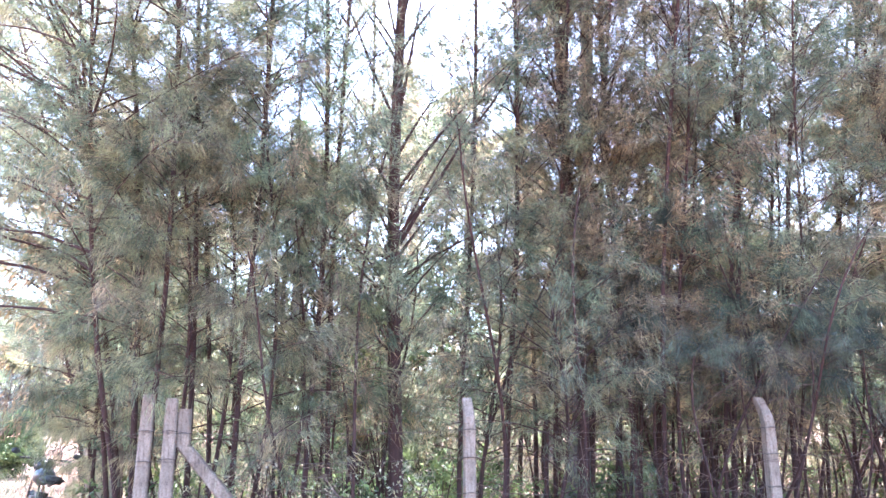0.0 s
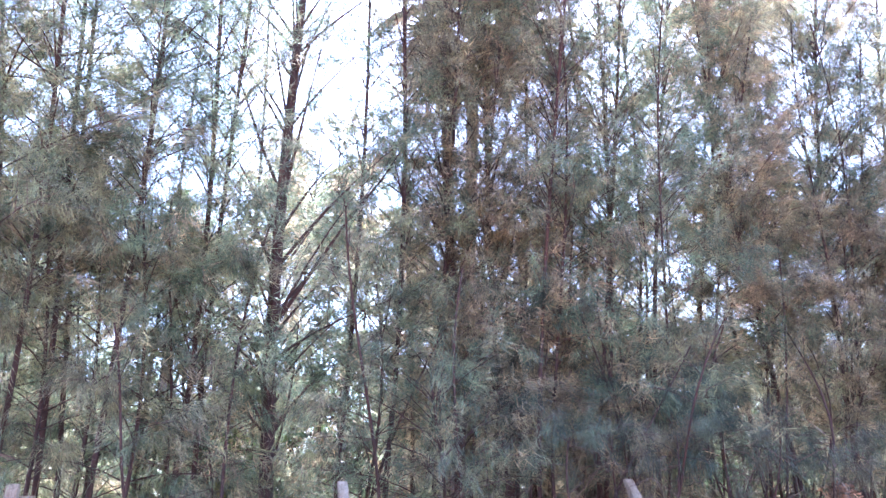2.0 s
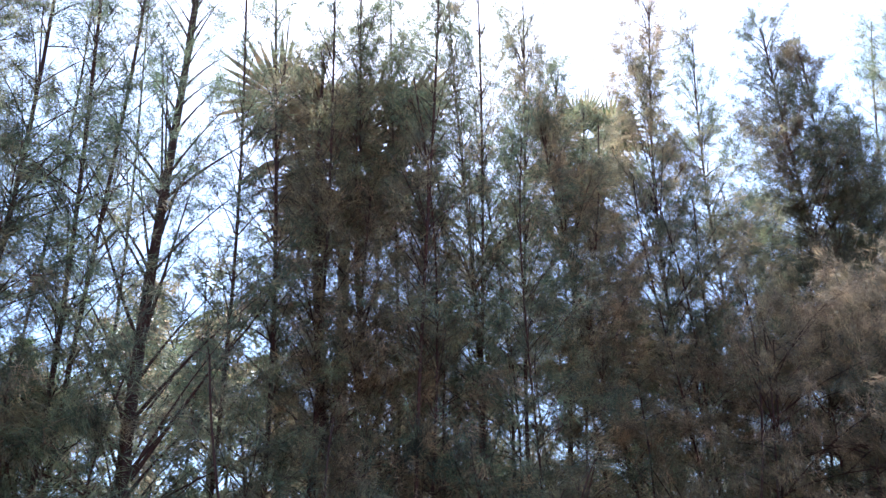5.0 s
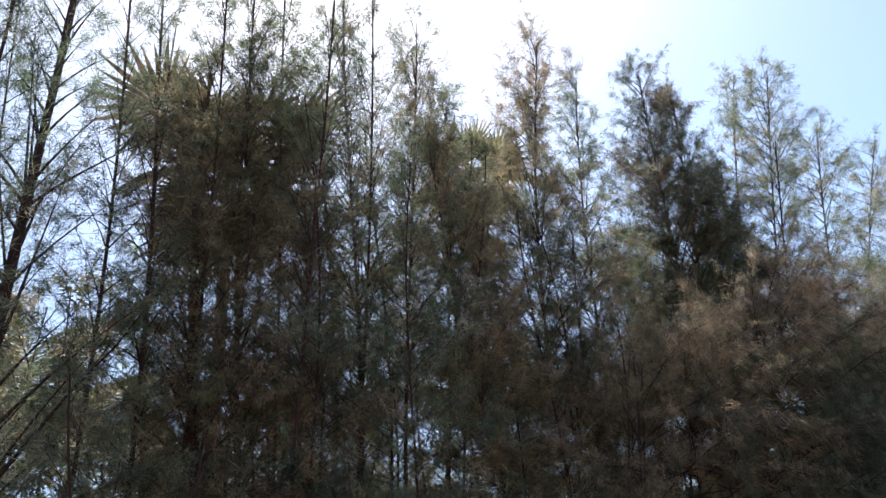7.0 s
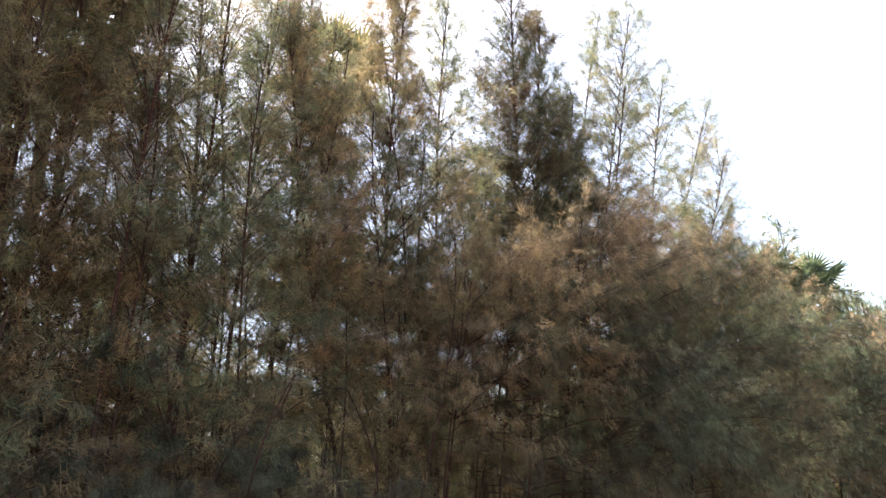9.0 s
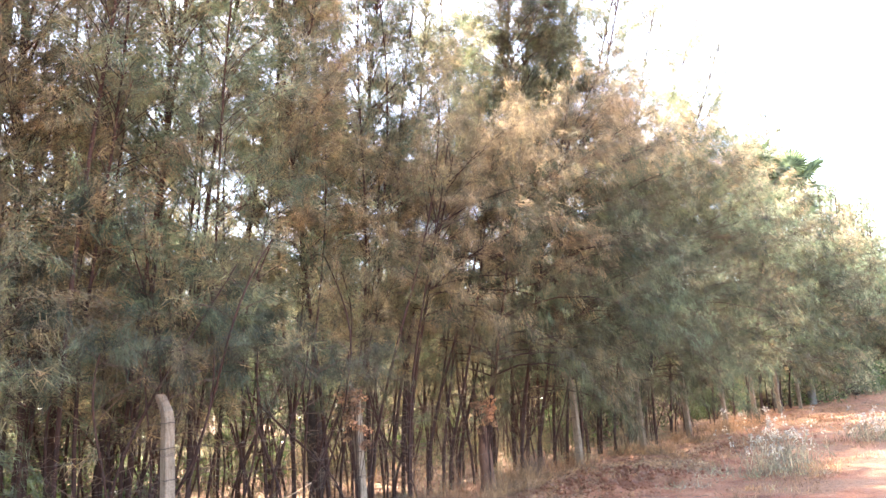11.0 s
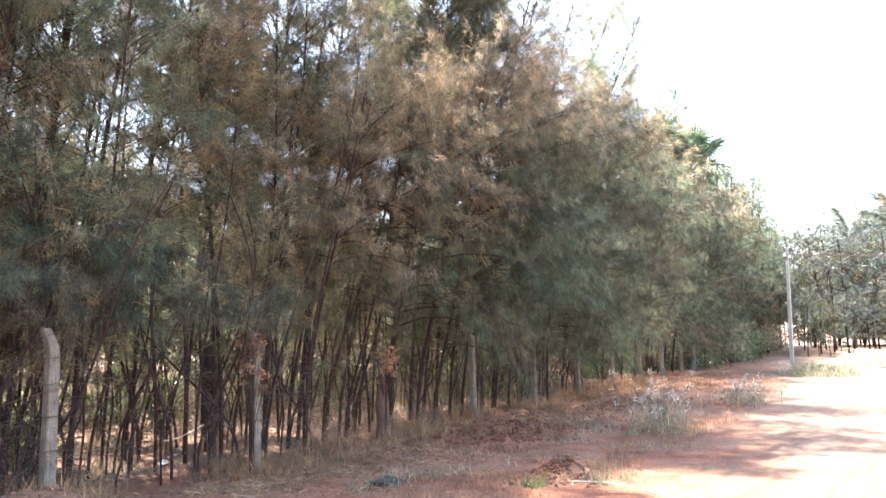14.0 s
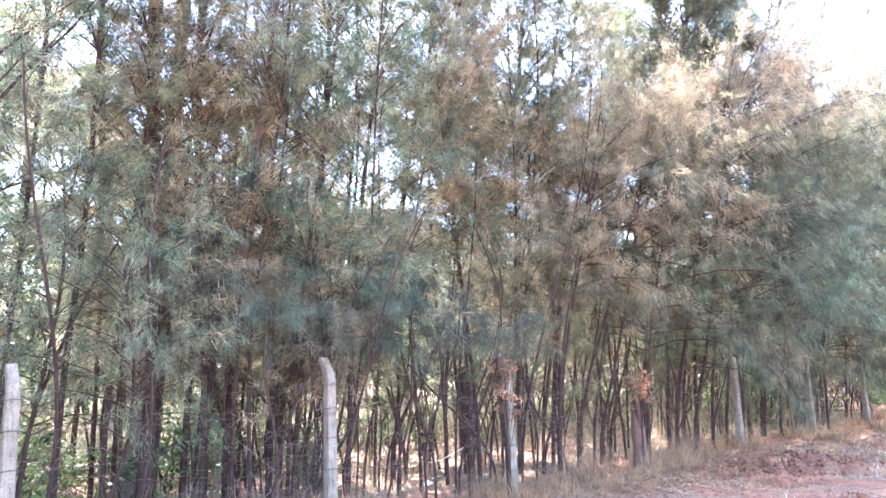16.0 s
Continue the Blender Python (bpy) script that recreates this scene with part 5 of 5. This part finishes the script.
# ---- utility pole and lines ----
pole = thing("utility_pole", on((35.7, 8.6)), "slim pale concrete utility pole with crossarm", "utility pole")
pole.rotation_euler[0] = radians(2.0)
bm = bmesh.new()
ring_box(bm, [((0, 0, -0.3), 0.085, 0.08), ((0, 0, 3.5), 0.07, 0.065), ((0, 0, 5.3), 0.055, 0.05)])
part("shaft", bm, POLE_PAINT, pole)
bm = bmesh.new()
ring_box(bm, [((0, 0, 4.75), 0.6, 0.04), ((0, 0, 4.85), 0.6, 0.04)])
part("crossarm", bm, WIRE, pole)
for x in (-0.5, 0.0, 0.5):
    wood = Wood()
    wood.tube([(x, 0, 4.84), (x, 0, 4.96), (x, 0, 5.02)], [0.03, 0.05, 0.02], 8)
    wood.mesh("insulator", PLASTER, pole)
    line = new("power_line")
    tagged(line, "thin dark overhead power line", "cable", "power lines")
    wood = Wood()
    a, e = Vector((35.7 + x, 8.43, 4.98)), Vector((56 + x, -22, 5.0))
    wood.tube([tuple(a.lerp(e, i / 14) - Vector((0, 0, 2.2 * (i / 14) * (1 - i / 14)))) for i in range(15)], [0.012] * 15, 4)
    wood.mesh("cable", WIRE, line)

# ---- motorcycle parked on the side track ----
bike = thing("motorcycle", on(bearing(-28.1, 12.6)), "black motorcycle parked on the sandy track", "motorcycle", "", 128)
bike.rotation_euler[0] = radians(8)
bike.scale = (1.0, 1.0, 1.0)


def torus_part(name, x, r, t, mat, parent):
    wood = Wood()
    th = np.linspace(0, 2 * np.pi, 25)
    wood.tube(np.stack([x + r * np.cos(th), 0 * th, 0.31 + r * np.sin(th)], 1), np.full(25, t), 8)
    return wood.mesh(name, mat, parent)


for x in (-0.63, 0.63):
    w = torus_part("tyre", x, 0.26, 0.05, RUBBER, bike)
    torus_part("rim", x, 0.2, 0.015, CHROME, w)
    hub = Wood()
    for i in range(10):
        a = i * math.pi / 5
        hub.tube([(x, 0, 0.31), (x + 0.2 * math.cos(a), 0, 0.31 + 0.2 * math.sin(a))], [0.006, 0.004], 4)
    hub.mesh("spokes", CHROME, w)
bm = bmesh.new()
bmesh.ops.create_uvsphere(bm, u_segments=16, v_segments=10, radius=1)
bmesh.ops.transform(bm, matrix=pose(0.16, 0, 0.84, 0, 8, 0) @ Matrix.Diagonal((0.29, 0.15, 0.13, 1)), verts=bm.verts)
part("fuel_tank", bm, PAINT_BLACK, bike, "glossy black fuel tank", True)
bm = bmesh.new()
bmesh.ops.create_cube(bm, size=1)
bmesh.ops.transform(bm, matrix=pose(-0.38, 0, 0.82) @ Matrix.Diagonal((0.62, 0.24, 0.1, 1)), verts=bm.verts)
bmesh.ops.bevel(bm, geom=bm.edges[:], offset=0.035, segments=3, affect="EDGES")
part("seat", bm, RUBBER, bike, "", True)
bm = bmesh.new()
bmesh.ops.create_cube(bm, size=1)
bmesh.ops.transform(bm, matrix=pose(0.05, 0, 0.45) @ Matrix.Diagonal((0.42, 0.26, 0.34, 1)), verts=bm.verts)
bmesh.ops.bevel(bm, geom=bm.edges[:], offset=0.06, segments=2, affect="EDGES")
part("engine", bm, WIRE, bike, "", True)
bm = bmesh.new()
bmesh.ops.create_uvsphere(bm, u_segments=14, v_segments=10, radius=0.1)
bmesh.ops.transform(bm, matrix=pose(0.52, 0, 0.9) @ Matrix.Diagonal((0.8, 1, 1, 1)), verts=bm.verts)
part("headlight", bm, GLASS_DARK, bike, "round headlight", True)
bm = bmesh.new()
bmesh.ops.create_cube(bm, size=1)
bmesh.ops.transform(bm, matrix=pose(0.46, 0, 0.99, 0, 25, 0) @ Matrix.Diagonal((0.12, 0.24, 0.2, 1)), verts=bm.verts)
bmesh.ops.bevel(bm, geom=bm.edges[:], offset=0.03, segments=2, affect="EDGES")
part("fairing", bm, PAINT_BLACK, bike, "", True)
for y in (-0.09, 0.09):
    wood = Wood()
    wood.tube([(0.63, y, 0.31), (0.42, y, 1.0)], [0.022, 0.022], 8)
    wood.mesh("fork", CHROME, bike)
for sgn in (-1, 1):
    wood = Wood()
    wood.tube([(0.42, 0, 1.02), (0.40, sgn * 0.16, 1.08), (0.32, sgn * 0.36, 1.07)], [0.012, 0.013, 0.017], 8)
    bar = wood.mesh("handlebar", RUBBER, bike)
    wood = Wood()
    wood.tube([(0.38, sgn * 0.26, 1.08), (0.37, sgn * 0.34, 1.13), (0.37, sgn * 0.40, 1.15)], [0.006, 0.006, 0.006], 6)
    wood.mesh("mirror_stem", RUBBER, bar)
    bm = bmesh.new()
    bmesh.ops.create_uvsphere(bm, u_segments=12, v_segments=8, radius=1)
    bmesh.ops.transform(bm, matrix=pose(0.37, sgn * 0.43, 1.16) @ Matrix.Diagonal((0.02, 0.06, 0.045, 1)), verts=bm.verts)
    part("mirror", bm, PAINT_BLACK, bar, "", True)
wood = Wood()
wood.tube([(-0.63, 0, 0.31), (-0.2, 0, 0.35), (0.0, 0, 0.3)], [0.03, 0.03, 0.03], 6)
wood.tube([(-0.75, 0, 0.8), (-0.3, 0, 0.74), (0.4, 0, 0.9), (0.2, 0, 0.35)], [0.02, 0.025, 0.025, 0.02], 6)
wood.mesh("frame", WIRE, bike)
wood = Wood()
wood.tube([(0.05, 0.08, 0.4), (0.0, 0.22, 0.02)], [0.012, 0.012], 6)
wood.mesh("stand", WIRE, bike)


# ---- tufts on the verge ----
tussocks("straw_tuft", [Vector((7.26 + rg.gauss(0, 0.12), 3.80 + rg.gauss(0, 0.12), 0)) for _ in range(6)], PLUME_STALK, "tuft of pale straw beside the dug earth", 16, 0.4, 0.008, 31, 0.07, 0.8)
tussocks("green_tuft", [Vector((6.8 + rg.gauss(0, 0.06), 4.33 + rg.gauss(0, 0.06), 0)) for _ in range(5)], SHRUB_LEAF, "small tuft of fresh green weed on red earth", 22, 0.17, 0.014, 32, 0.06, 0.6)
tussocks("grey_weed", [Vector((6.1 + rg.gauss(0, 0.5), 5.6 + rg.gauss(0, 0.3), 0)) for _ in range(16)] + [Vector((12.3 + rg.gauss(0, 1.0), 5.4 + rg.gauss(0, 0.6), 0)) for _ in range(40)], WEED_LEAF, "low grey-green weeds creeping over the verge", 20, 0.16, 0.010, 33, 0.14, 0.5)
